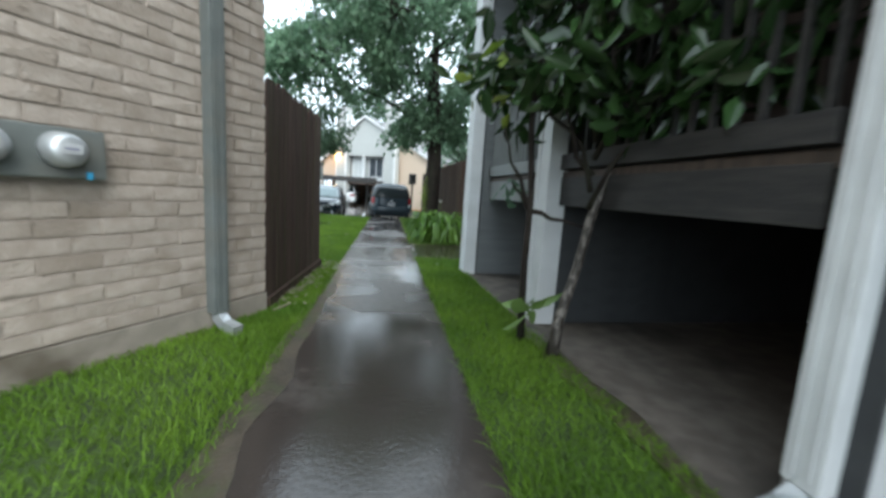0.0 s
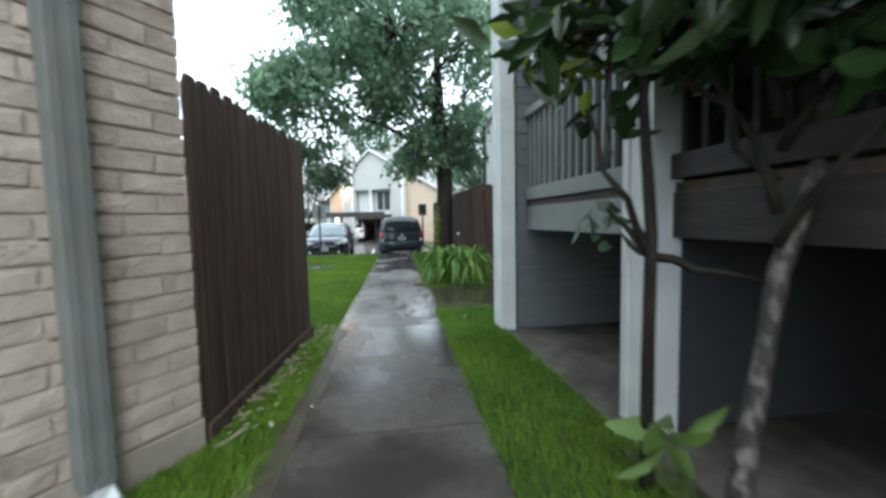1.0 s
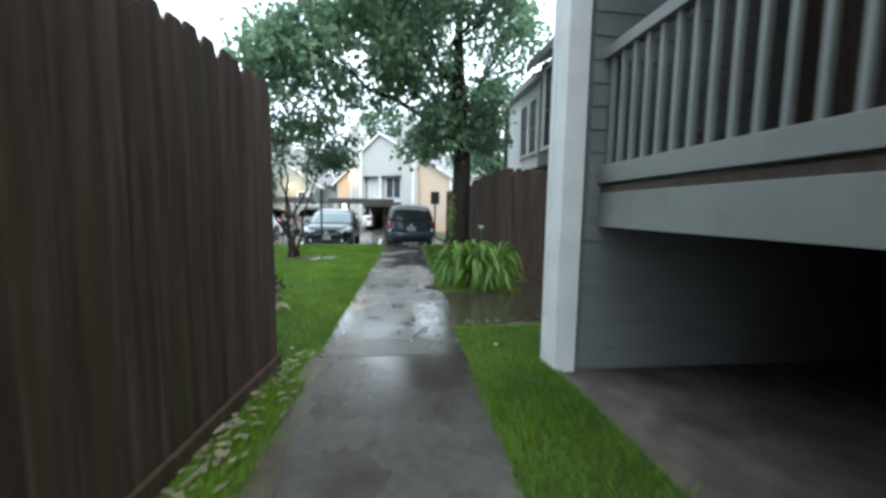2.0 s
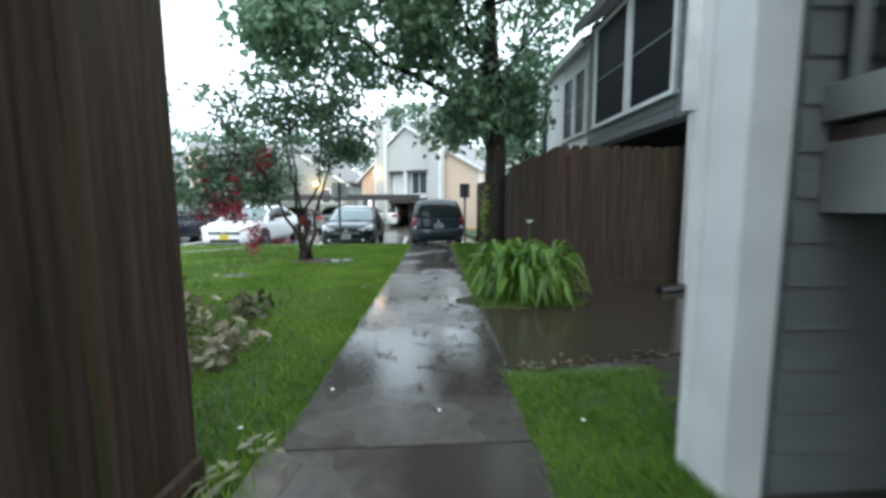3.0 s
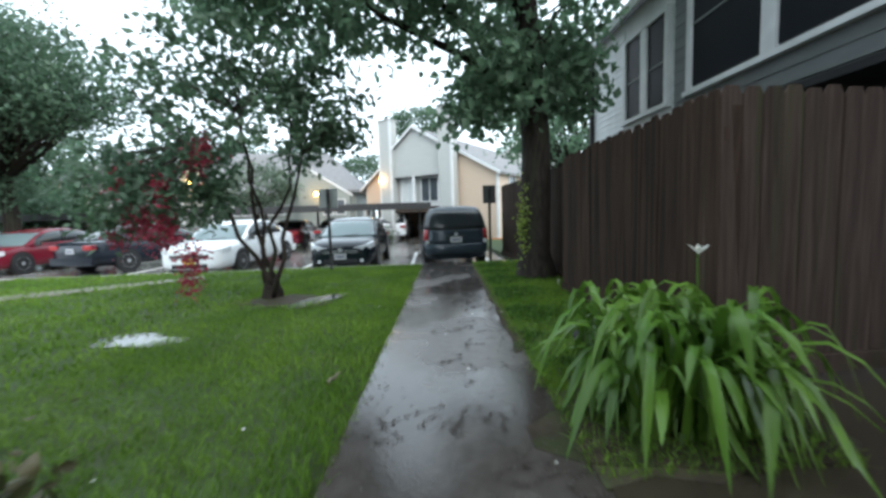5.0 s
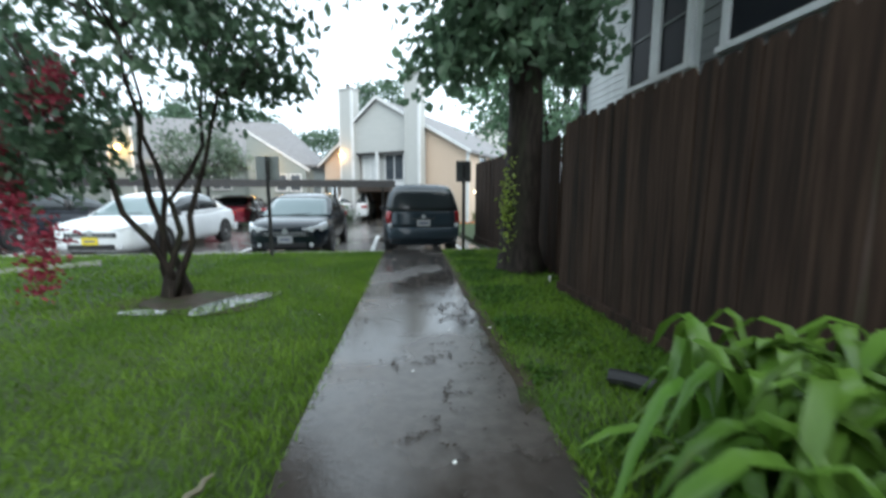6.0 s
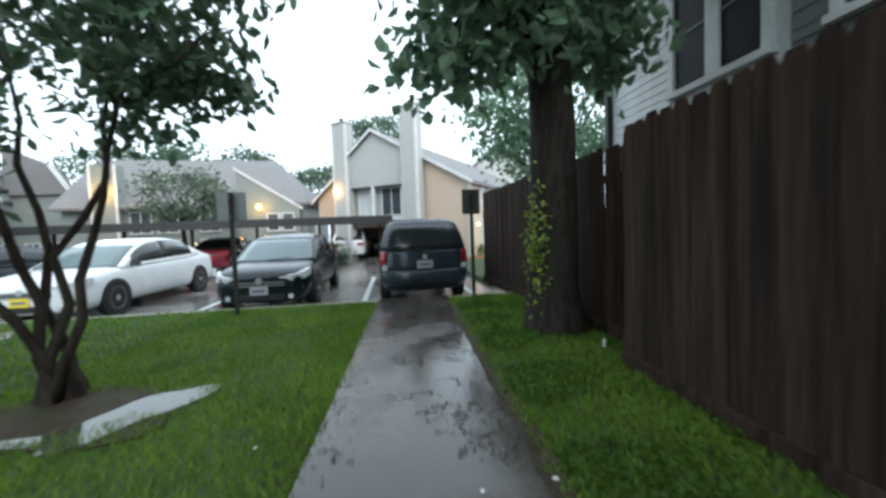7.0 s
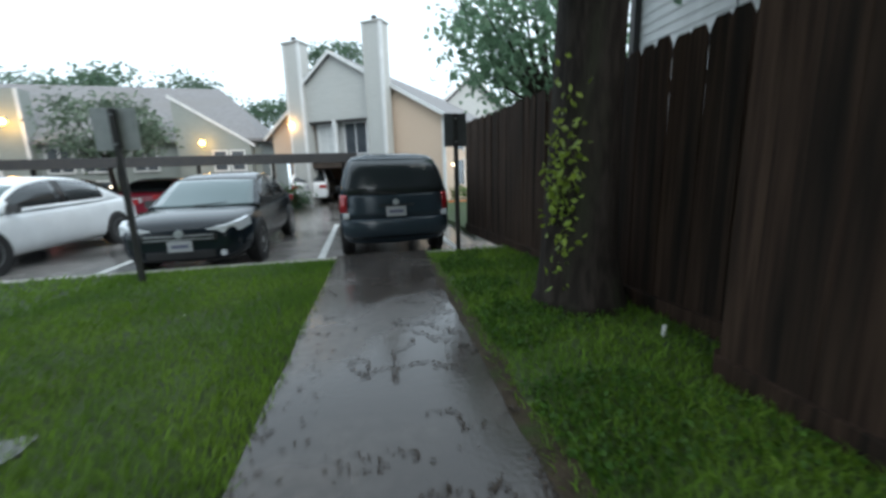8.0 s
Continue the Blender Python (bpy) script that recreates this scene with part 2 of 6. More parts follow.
M_LEAFGREY = leafy("greygreen_leaves", (0.09, 0.13, 0.09), (0.12, 0.17, 0.11), 0.55, 0.3)
M_LEAFYEL = leafy("yellow_green_leaves", (0.16, 0.25, 0.03), (0.26, 0.32, 0.05), 0.45, 0.35)
M_STRAP = leafy("strap_leaves", (0.062, 0.145, 0.018), (0.125, 0.225, 0.032), 0.36, 0.3, 0.4)
M_WILT = leafy("wilted_leaves", (0.30, 0.265, 0.19), (0.13, 0.13, 0.065), 0.6, 0.2)
M_WILTBROWN = leafy("sodden_brown_leaves", (0.10, 0.085, 0.04), (0.045, 0.05, 0.02), 0.5, 0.2)
M_FLOWER = leafy("crimson_blossom", (0.24, 0.018, 0.04), (0.34, 0.03, 0.07), 0.6, 0.3)
M_WHITEPETAL = material("white_petals", (0.8, 0.8, 0.76), 0.6)
M_TYRE = material("tyre_rubber", (0.015, 0.015, 0.016), 0.7, second=(0.02, 0.02, 0.02), scale=20)
M_RIM = material("alloy_rim", (0.45, 0.46, 0.47), 0.35, 0.35)
M_CARGLASS = material("car_glass", (0.025, 0.03, 0.033), 0.05)
# pale base colour stands for the sky reflected in the windscreen
M_WINDSHIELD = material("sky_pale_windscreen", (0.13, 0.175, 0.18), 0.05)
M_LAMPGLASS = material("headlamp_glass", (0.6, 0.62, 0.64), 0.12)
M_TAIL = material("red_tail_lamp", (0.35, 0.012, 0.018), 0.15, coat=0.5)
M_PLATE = material("plate_white", (0.42, 0.43, 0.44), 0.5)
M_PLATEYEL = material("plate_yellow", (0.75, 0.60, 0.03), 0.5)
M_BAR = material("faded_print", (0.12, 0.13, 0.2), 0.6)
M_BLACK = material("black_trim", (0.012, 0.012, 0.013), 0.5)
M_LINE = material("road_paint", (0.62, 0.62, 0.60), 0.5, second=(0.5, 0.5, 0.48), scale=9)
M_SIGNPALE = material("pale_sign_back", (0.36, 0.38, 0.38), 0.45, 0.2, second=(0.42, 0.44, 0.44), scale=8)
M_SIGN = material("sign_back", (0.09, 0.095, 0.10), 0.5, 0.2, second=(0.12, 0.125, 0.13), scale=8)
M_KERB = material("kerb_concrete", (0.26, 0.245, 0.22), 0.5, second=(0.33, 0.31, 0.28), scale=6, bump=0.3)
M_AMBER = glowing("amber_lamp", (1.0, 0.55, 0.12), 20.0)
M_WARM = glowing("warm_white_lamp", (1.0, 0.85, 0.6), 5.0)
M_DECKWOOD = material("brown_balcony_wood", (0.04, 0.027, 0.02), 0.7, second=(0.065, 0.045, 0.033), scale=5, stretch=(5, 5, 0.6), bump=0.3, bump_scale=20)
M_COVER = leafy("ground_cover_leaves", (0.032, 0.085, 0.012), (0.06, 0.13, 0.017), 0.5, 0.3, 0.25)
M_HEDGE = leafy("hedge_leaves", (0.07, 0.14, 0.03), (0.12, 0.2, 0.05), 0.5, 0.3)
M_ORANGE = material("orange_barrier", (0.6, 0.15, 0.04), 0.5)
M_TWIG = material("dark_twigs", (0.045, 0.035, 0.028), 0.7)


def paint(name, colour):
    return material(name, colour, 0.16, second=tuple(min(1, c * 1.12 + 0.003) for c in colour), scale=2, coat=0.22, spec=0.3)

# ---- ground, road, lawn, walk ----
ROAD = -0.21
KERB_Y = 16.75


def walk_x(y):
    return 0.085 + 0.041 * (y - 4.0)


HALF = 0.62
g = bmesh.new()
bmesh.ops.create_grid(g, x_segments=40, y_segments=40, size=400)
bmesh.ops.translate(g, vec=(0, 0, ROAD), verts=g.verts[:])
tagged(part("ground", g, M_ASPHALT, None), "wet grey concrete parking ground reaching the horizon", "ground", kind="structure")


def lawn_sheet(name, x_lo, x_hi, y0, y1, label):
    """A gently uneven turf slab between two edges given as functions of y."""
    ny, nx = int((y1 - y0) / 0.12), 60
    ys = np.linspace(y0, y1, ny)
    grid = np.zeros((ny, nx, 3))
    for i, y in enumerate(ys):
        xs = np.linspace(x_lo(y), x_hi(y), nx)
        for j, x in enumerate(xs):
            edge = min(j, nx - 1 - j) == 0
            grid[i, j] = (x, y, 0.012 + 0.02 * noise.noise(Vector((x * 1.3, y * 1.3, 0))) - (0.03 if edge else 0.0))
    idx = np.arange(ny * nx).reshape(ny, nx)
    faces = np.stack([idx[:-1, :-1], idx[:-1, 1:], idx[1:, 1:], idx[1:, :-1]], -1).reshape(-1, 4)
    verts = grid.reshape(-1, 3)
    # skirt down to the road
    rim = np.concatenate([idx[0, :], idx[1:, -1], idx[-1, -2::-1], idx[-2:0:-1, 0]])
    low = verts[rim].copy()
    low[:, 2] = ROAD - 0.05
    n0, k = len(verts), len(rim)
    nxt = (np.arange(k) + 1) % k
    skirt = np.stack([rim, n0 + np.arange(k), n0 + nxt, rim[nxt]], -1)
    ob = arrays(name, np.concatenate([verts, low]), np.concatenate([faces, skirt]), M_SOIL, smooth=True)
    return tagged(ob, label, "lawn", kind="structure")


lawn_sheet("lawn", lambda y: -30.0, lambda y: walk_x(y) - HALF, -8.0, KERB_Y - 0.15, "short wet green lawn beside the walk")
lawn_sheet("lawn", lambda y: walk_x(y) + HALF, lambda y: 1.46 if y < 5.8 else 1.44 + 0.42 * (y - 5.8), -8.0, 6.95, "narrow wet grass strip beside the covered bays")
lawn_sheet("lawn", lambda y: walk_x(y) + HALF, lambda y: 2.05 if y < 9.6 else 2.7, 8.95, KERB_Y - 0.15, "wet grass strip along the wooden fence")

bed = plate([(walk_x(-8) - HALF + 0.01, -8), (walk_x(-8) + HALF - 0.01, -8), (walk_x(KERB_Y) + HALF - 0.01, KERB_Y), (walk_x(KERB_Y) - HALF + 0.01, KERB_Y)], ROAD - 0.04, 0.0)
pavement = tagged(part("pavement", bed, M_DRYCON, None), "wet concrete garden walk of cast slabs with dark joints", "walkway", kind="structure")
rng = random.Random(5)
joints = [-8.0, -3.2, 1.2, 3.7, 6.05, KERB_Y]
for y0, y1 in zip(joints, joints[1:]):
    a, b = y0 + 0.006, y1 - 0.006
    n = 24
    left = [(walk_x(a + (b - a) * i / n) - HALF + rng.uniform(-0.012, 0.012), a + (b - a) * i / n) for i in range(n + 1)]
    right = [(walk_x(a + (b - a) * i / n) + HALF + rng.uniform(-0.012, 0.012), a + (b - a) * i / n) for i in range(n, -1, -1)]
    h = 0.030
    slab = plate(right + left, 0.0, h)
    part("slab", slab, M_CONCRETE, pavement)

def blob(cx, cy, rx, ry, seed, n=26, turn=0.0):
    r = random.Random(seed)
    ph = [r.uniform(0, 6.28) for _ in range(3)]
    out = []
    for i in range(n):
        a = 2 * math.pi * i / n
        k = 1 + 0.22 * math.sin(2 * a + ph[0]) + 0.16 * math.sin(3 * a + ph[1]) + 0.08 * math.sin(5 * a + ph[2])
        u, v, c, d = rx * k * math.cos(a), ry * k * math.sin(a), math.cos(radians(turn)), math.sin(radians(turn))
        out.append((cx + u * c - v * d, cy + u * d + v * c))
    return out


# cross walk on the far lawn
cross = thing("pavement", "pale narrow concrete path crossing the lawn", "walkway", kind="structure")
part("slab", plate([(-10.2, 12.2), (-9.9, 11.6), (-4.6, 15.4), (-4.9, 15.9)], -0.02, 0.035), M_DRYCON, cross)

# paved apron on the side, flooded with brown water
apron = tagged(part("pavement", plate([(walk_x(6.9) + HALF - 0.01, 6.72), (2.2, 7.05), (9.0, 7.2), (9.0, 9.9), (2.2, 9.9), (1.9, 9.4), (walk_x(9.0) + HALF - 0.01, 9.0)], ROAD - 0.04, 0.012), M_CONCRETE, None),
               "flooded concrete apron in front of the red door", "paving", kind="structure")
water_pts = [(0.86, 6.95), (1.1, 6.88), (1.5, 7.02), (2.0, 7.1), (2.7, 7.2), (3.6, 7.3), (5.2, 7.4), (7.5, 7.5), (7.5, 9.1), (5.5, 9.2), (4.0, 9.3), (3.0, 9.4), (2.4, 9.4), (2.15, 9.3), (1.6, 8.9), (0.93, 8.8), (0.90, 7.7)]
tagged(part("water", plate(water_pts, 0.0, 0.022), M_WATER, None), "shallow brown rain water standing on the apron", "puddle", kind="structure")
tagged(part("ground", plate([(1.46, 5.86), (4.6, 5.86), (4.6, 7.3), (4.2, 7.22), (3.8, 7.31), (3.4, 7.24), (3.0, 7.22), (2.6, 7.14), (2.3, 7.08), (2.1, 7.04), (1.9, 6.93), (1.8, 6.7), (1.68, 6.4), (1.55, 6.1)], ROAD, 0.028), M_MULCH, None), "dark bare mulch with leaf litter", "mulch", kind="structure")
tagged(part("ground", plate(blob(1.6, 9.05, 0.66, 0.55, 21), ROAD, 0.034), M_BARESOIL, None), "dark wet soil under the lily clump", "soil", kind="structure")
tagged(part("ground", plate([(edge, y) for edge, y in ((walk_x(8.6) + HALF + 0.005, 8.55), (1.15, 8.62), (1.4, 8.55), (1.7, 8.68), (1.9, 8.66), (2.05, 8.95), (2.14, 9.2), (2.12, 9.5), (walk_x(9.5) + HALF + 0.005, 9.5))], ROAD, 0.026), M_MUD, None), "dark wet soil at the end of the grass strip", "soil", kind="structure")
# concrete slab under the bays
tagged(part("floor", plate([(1.44, -3.0), (5.0, -3.0), (5.0, 5.85), (1.44, 5.85)], ROAD - 0.04, 0.02), M_BAYFLOOR, None), "damp dirty concrete floor slab under the raised deck", "floor", kind="structure")


def puddle(points, label, drop):
    return tagged(part("water", plate(points, -0.03, 0.033 - drop), M_PUDDLE, None), label, "puddle", kind="structure")


PUDDLES = [(-1.50, 12.74, 0.42, 0.25, 3, 54), (-2.15, 12.42, 0.30, 0.10, 7, 0), (-2.88, 11.08, 0.45, 0.24, 9, 0)]
tagged(part("ground", plate(blob(-2.0, 12.82, 0.66, 0.50, 12), -0.02, 0.0285), M_BARESOIL, None), "dark bare wet soil round the crepe myrtle", "soil", kind="structure")
for k, (cx, cy, rx, ry, sd, turn) in enumerate(PUDDLES):
    puddle(blob(cx, cy, rx, ry, sd, turn=turn), "rain puddle in the lawn mirroring the sky", 0.004 * k)

# kerb
kerb = thing("kerb", "wet concrete kerb at the edge of the parking", "kerb", kind="structure")
for i in range(-15, 3):
    x0 = -0.1 + i * 2.0
    if i >= 0:
        x0 += 1.3
    part("kerbstone", box(x0 + 0.006, x0 + 1.994, KERB_Y - 0.15, KERB_Y, ROAD - 0.04, 0.02, 0.015), M_KERB, kerb)
part("kerbstone", box(-0.09, 1.19, KERB_Y, KERB_Y + 0.12, ROAD - 0.04, 0.0, 0.015), M_KERB, kerb)
road_marks = thing("road_marking", "worn white parking bay lines on wet concrete", "road marking", kind="structure")
for x in (-8.6, -6.3, -3.55, -0.35, 1.95):
    part("line", box(x - 0.06, x + 0.06, 17.3, 22.3, ROAD, ROAD + 0.004), M_LINE, road_marks)

# ---- wooden fences ----
def picket_mesh(name, w, h, t=0.018):
    bm = bmesh.new()
    c = 0.032
    prism([(-w / 2, 0), (w / 2, 0), (w / 2, h - c), (w / 2 - c, h), (-w / 2 + c, h), (-w / 2, h - c)], -t / 2, t / 2, bm)
    me = bpy.data.meshes.new(name)
    bm.to_mesh(me)
    bm.free()
    return me


def fence(label, p0, p1, h0, h1, mat, seed, side=1, base=0.0):
    """Dog-eared pickets from p0 to p1; side: on which the rails run."""
    rng = random.Random(seed)
    a, b = Vector((*p0, base)), Vector((*p1, base))
    d = b - a
    L, ang = d.length, math.degrees(math.atan2(d.y, d.x))
    ob = thing("fence", label, "fence", (a.x, a.y, a.z), ang)
    n = max(1, round(L / 0.145))
    w = L / n
    meshes = [picket_mesh("picket", w + 0.001, 1.0) for _ in range(2)]
    for i in range(n):
        f = (i + 0.5) / n
        o = meshed("picket", meshes[i % 2], mat, ob)
        hh = h0 + (h1 - h0) * f + rng.uniform(-0.012, 0.012)
        o.matrix_basis = Matrix.LocRotScale(((i + 0.5) * w, (0.002 if i % 2 else -0.002) + rng.uniform(-0.001, 0.001), 0.03), Euler((rng.uniform(-0.006, 0.006), rng.uniform(-0.004, 0.004), rng.uniform(-0.005, 0.005))), (1, 1, hh - 0.03))
    for z in (0.35, 1.05, 1.65):
        part("rail", box(0, L, side * 0.012, side * 0.055, z, z + 0.085), mat, ob)
    for k in range(int(L // 2.2) + 2):
        x = min(k * 2.2, L - 0.05)
        part("post", box(x, x + 0.045, side * 0.056, side * 0.15, -0.1, min(h0, h1) - 0.12), mat, ob)
    part("kickboard", box(0, L, -side * 0.045, -side * 0.014, -0.02, 0.14, 0.004), mat, ob)
    return ob


fence("tall dark brown dog-eared picket fence beside the brick house", (-0.93, 3.76), (-0.72, 5.87), 2.10, 2.12, M_WOODL, 1, 1)
fence("tall dark brown wooden fence behind the lily clump", (2.15, 9.6), (4.08, 9.72), 2.0, 2.0, M_WOODL, 2, 1)
fence("long dark brown wooden fence along the grass strip", (2.2, 12.85), (2.15, 9.6), 2.0, 2.0, M_WOOD, 3, 1)
fence("dark wooden fence set back behind the tree", (2.35, 18.6), (2.62, 12.8), 2.0, 2.02, M_WOOD, 4, 1)
fence("short return of the dark wooden fence", (2.62, 12.87), (2.22, 12.87), 2.0, 2.0, M_WOOD, 5, 1)

# ---- brick house on the near side ----
BRICK_END = (-0.91, 3.72)
ANG = 90 - 34
brick_house = thing("brick_house", "tan painted brick house corner with a concrete plinth", "house", (*BRICK_END, 0), ANG)
# local x runs along the wall towards its end at x = 0; local y points away from the walk
bwall = part("wall", box(-9.0, -0.012, 0.012, 0.30, 0.21, 6.0), M_MORTAR, brick_house, "recessed painted mortar")
part("wall", box(-0.30, -0.014, 0.31, 6.0, 0.21, 6.0), M_MORTAR, brick_house)
part("plinth", box(-9.0, 0.0, -0.012, 0.30, -0.15, 0.205, 0.006), M_PLINTH, brick_house, "damp stained concrete plinth")
part("eave", box(-9.2, 0.3, -0.35, 6.0, 6.0, 6.2, 0.01), M_WHITE, brick_house)

part("roof", prism([(-9.3, 6.2), (0.35, 6.2), (0.35, 6.3), (-4.5, 8.6), (-9.3, 6.3)], -0.4, 6.1), M_SHINGLE, brick_house)

# ---- covered bays with raised deck on the other side ----
deck_house = thing("deck_house", "grey house with raised deck over dark open bays", "house", (0, 0, 0))
DX = 1.72
# inner bay walls take the grey with shade in its colour
for name, y0, y1 in (("wall", 5.64, 5.80), ("wall", 3.42, 3.50), ("wall", 0.96, 1.04)):
    part(name, box(1.59 if y0 > 5 else 1.74, 4.98, y0, y1, 0.02, 6.0), M_GREY if y0 > 5 else M_GREYSHADE, deck_house)
# back walls and ceiling carry the bays' shade in their colour
part("wall", box(4.98, 5.1, -3.0, 5.8, 0.02, 6.0), M_SHADEWALL, deck_house)
part("wall", box(4.8, 4.88, -3.0, 5.63, 0.02, 1.36), M_SHADEWALL, deck_house, "back wall under the deck with shade put into its colour")
part("deck_floor", box(DX - 0.02, 4.98, -3.0, 5.61, 1.38, 1.45), M_DECKWOOD, deck_house)
part("wall", box(3.2, 3.28, -3.0, 5.61, 1.45, 4.25), M_DECKWOOD, deck_house, "brown wooden balcony back wall")
part("roof", prism([(1.2, 5.95), (6.4, 8.6), (11.6, 5.95), (11.6, 5.8), (1.2, 5.8)], -3.2, 6.0), M_SHINGLE, deck_house)
part("ceiling", box(1.35, 4.98, -3.2, 5.85, 4.25, 4.4), M_SHADEWALL, deck_house)
for y0, y1 in ((3.66, 5.62), (1.22, 3.40), (-2.9, 0.85)):
    # nearer bays have the same painted timber, darkened in colour for shade
    timber = M_TRIMGREY if y0 > 3 else M_SHADETIMBER
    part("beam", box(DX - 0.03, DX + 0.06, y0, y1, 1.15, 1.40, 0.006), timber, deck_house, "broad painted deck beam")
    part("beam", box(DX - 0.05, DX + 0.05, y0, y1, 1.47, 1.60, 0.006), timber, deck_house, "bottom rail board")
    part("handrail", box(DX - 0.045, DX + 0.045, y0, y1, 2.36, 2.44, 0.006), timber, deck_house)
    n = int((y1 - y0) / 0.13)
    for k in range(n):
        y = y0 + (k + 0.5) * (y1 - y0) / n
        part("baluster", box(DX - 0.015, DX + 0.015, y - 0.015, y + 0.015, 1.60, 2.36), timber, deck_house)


def column(label, x, y, w=0.2, d=0.2, h=6.0, rz=0):
    ob = thing("column", label, "column", (x, y, 0), rz)
    part("shaft", box(-w / 2, w / 2, -d / 2, d / 2, -0.05, h, 0.008), M_WHITE, ob)
    part("casing", box(-w / 2 - 0.012, w / 2 + 0.012, d / 2 - 0.05, d / 2 + 0.012, -0.05, h, 0.004), M_WHITE, ob, "white corner board")
    return ob


column("white painted square column on the grass edge", 1.48, 5.735, 0.17, 0.24)
column("white painted square column behind the shrub", 1.655, 3.50, 0.19, 0.24)


def downspout(label, x, y, rz, mat, h=4.5, w=0.075, d=0.1, splash=0.22):
    """Rectangular pipe with ribs and a kicked-out shoe; local -y is outwards."""
    ob = thing("downspout", label, "downspout", (x, y, 0), rz)
    bm = box(-w / 2, w / 2, -d, 0, 0.16, h, 0.008)
    part("pipe", bm, mat, ob)
    for k in (-1, 1):
        part("rib", box(k * w * 0.22 - 0.006, k * w * 0.22 + 0.006, -d - 0.005, -d + 0.001, 0.2, h), mat, ob)
    pts = [(0, -d / 2, 0.2), (0, -d / 2 - 0.02, 0.13), (0, -d / 2 - 0.09, 0.075), (0, -d / 2 - splash, 0.05)]
    bm = tube(pts, [0.052, 0.055, 0.056, 0.058], 4)
    part("shoe", bm, M_GALV, ob, "kicked-out metal shoe")
    return ob


s34 = Vector((math.sin(radians(34)), math.cos(radians(34)), 0))
ds = Vector((*BRICK_END, 0)) - s34 * 0.52
downspout("grey rectangular downspout on the brick wall", ds.x + 0.005, ds.y, ANG, M_METAL, w=0.12)
column("white painted square column at the deck corner", 1.86, 1.08, 0.2, 0.26)
downspout("white downspout on the deck corner column", 1.755, 1.1, -90, M_WHITE, w=0.14, d=0.1, splash=0.16)

# electric meters on the brick wall
def meters():
    p = Vector((*BRICK_END, 0)) - s34 * 1.36
    ob = thing("electric_meter", "grey metal twin electric meter box with glass domes", "electric meter", (p.x, p.y, 1.28), ANG)
    part("box", box(-0.62, 0.13, -0.10, 0.0, -0.13, 0.14, 0.012), M_METAL, ob)
    for x in (-0.08, -0.38):
        dial = bmesh.new()
        tube([(x, -0.10, 0.02), (x, -0.13, 0.02), (x, -0.20, 0.02), (x, -0.22, 0.02)], [0.095, 0.095, 0.085, 0.06], 20, dial)
        d = part("dial", dial, M_GALV, ob, "round glass meter dial", True)
        part("plate", box(x - 0.045, x + 0.045, -0.226, -0.221, 0.0, 0.05), M_PLATE, d)
        part("print", box(x - 0.03, x + 0.03, -0.229, -0.2265, 0.02, 0.03), M_BAR, d)
    part("tag", box(0.03, 0.06, -0.108, -0.101, -0.13, -0.09), material("blue_tag", (0.05, 0.35, 0.6), 0.4), ob)


meters()

# ---- second grey house with overhanging upper storey ----
HX, HY = 4.0, 9.75
grey_house = thing("grey_house", "grey sided two storey house with overhanging upper floor and red doors", "house", (0, 0, 0))
part("wall", box(HX + 0.02, HX + 0.14, HY, 13.1, 2.45, 5.0), M_GREY, grey_house)
part("wall", box(HX + 0.12, HX + 0.24, 13.1, 16.25, 0.0, 4.85), M_WHITE, grey_house, "white painted siding wall")
part("wall", box(HX + 0.16, 12.0, HY, HY + 0.12, 2.45, 5.3), M_GREY, grey_house)
part("wall", box(4.62, 4.93, 9.68, 9.80, 0.0, 2.45), M_GREY, grey_house)
part("wall", box(5.94, 12.0, 9.68, 9.80, 0.0, 2.45), M_GREY, grey_house)
part("wall", box(4.93, 5.94, 9.70, 9.80, 2.16, 2.45), M_GREY, grey_house)
# soffit and recess wall coloured near-black for the shade below the overhang
part("soffit", box(HX, 12.0, HY - 0.02, 16.2, 2.37, 2.45), M_SHADEWALL, grey_house)
part("wall", box(5.4, 5.5, 9.8, 16.2, 0.0, 2.37), M_SHADEWALL, grey_house)
part("wall", box(HX + 0.24, 12.0, 16.13, 16.25, 0.0, 4.85), M_WHITE, grey_house)
part("floor", box(HX + 0.05, 5.4, 9.85, 16.1, 0.0, 0.05), M_DRYCON, grey_house)
part("roof", prism([(3.72, 4.98), (3.72, 5.12), (8.0, 7.6), (12.2, 5.12), (12.2, 4.98), (8.0, 7.46)], HY - 0.3, 13.3), M_SHINGLE, grey_house)
part("roof", prism([(3.95, 4.82), (3.95, 4.95), (8.0, 7.2), (12.2, 4.95), (12.2, 4.82), (8.0, 7.07)], 13.31, 16.5), M_SHINGLE, grey_house)
part("fascia", box(3.68, 3.715, HY - 0.3, 13.3, 4.9, 5.12, 0.004), M_TRIMGREY, grey_house)
part("fascia", box(3.91, 3.945, 13.31, 16.5, 4.76, 4.95, 0.004), M_WHITE, grey_house)
part("corner_board", box(HX - 0.18, HX + 0.07, HY - 0.21, HY - 0.15, 2.46, 5.2, 0.006), M_WHITE, grey_house)
part("corner_board", box(HX - 0.02, HX + 0.07, HY - 0.149, HY + 0.02, 2.46, 5.2, 0.004), M_GREY, grey_house)
part("corner_board", box(HX + 0.0, HX + 0.12, 16.2, 16.3, 2.0, 4.8, 0.006), M_DARKMETAL, grey_house)


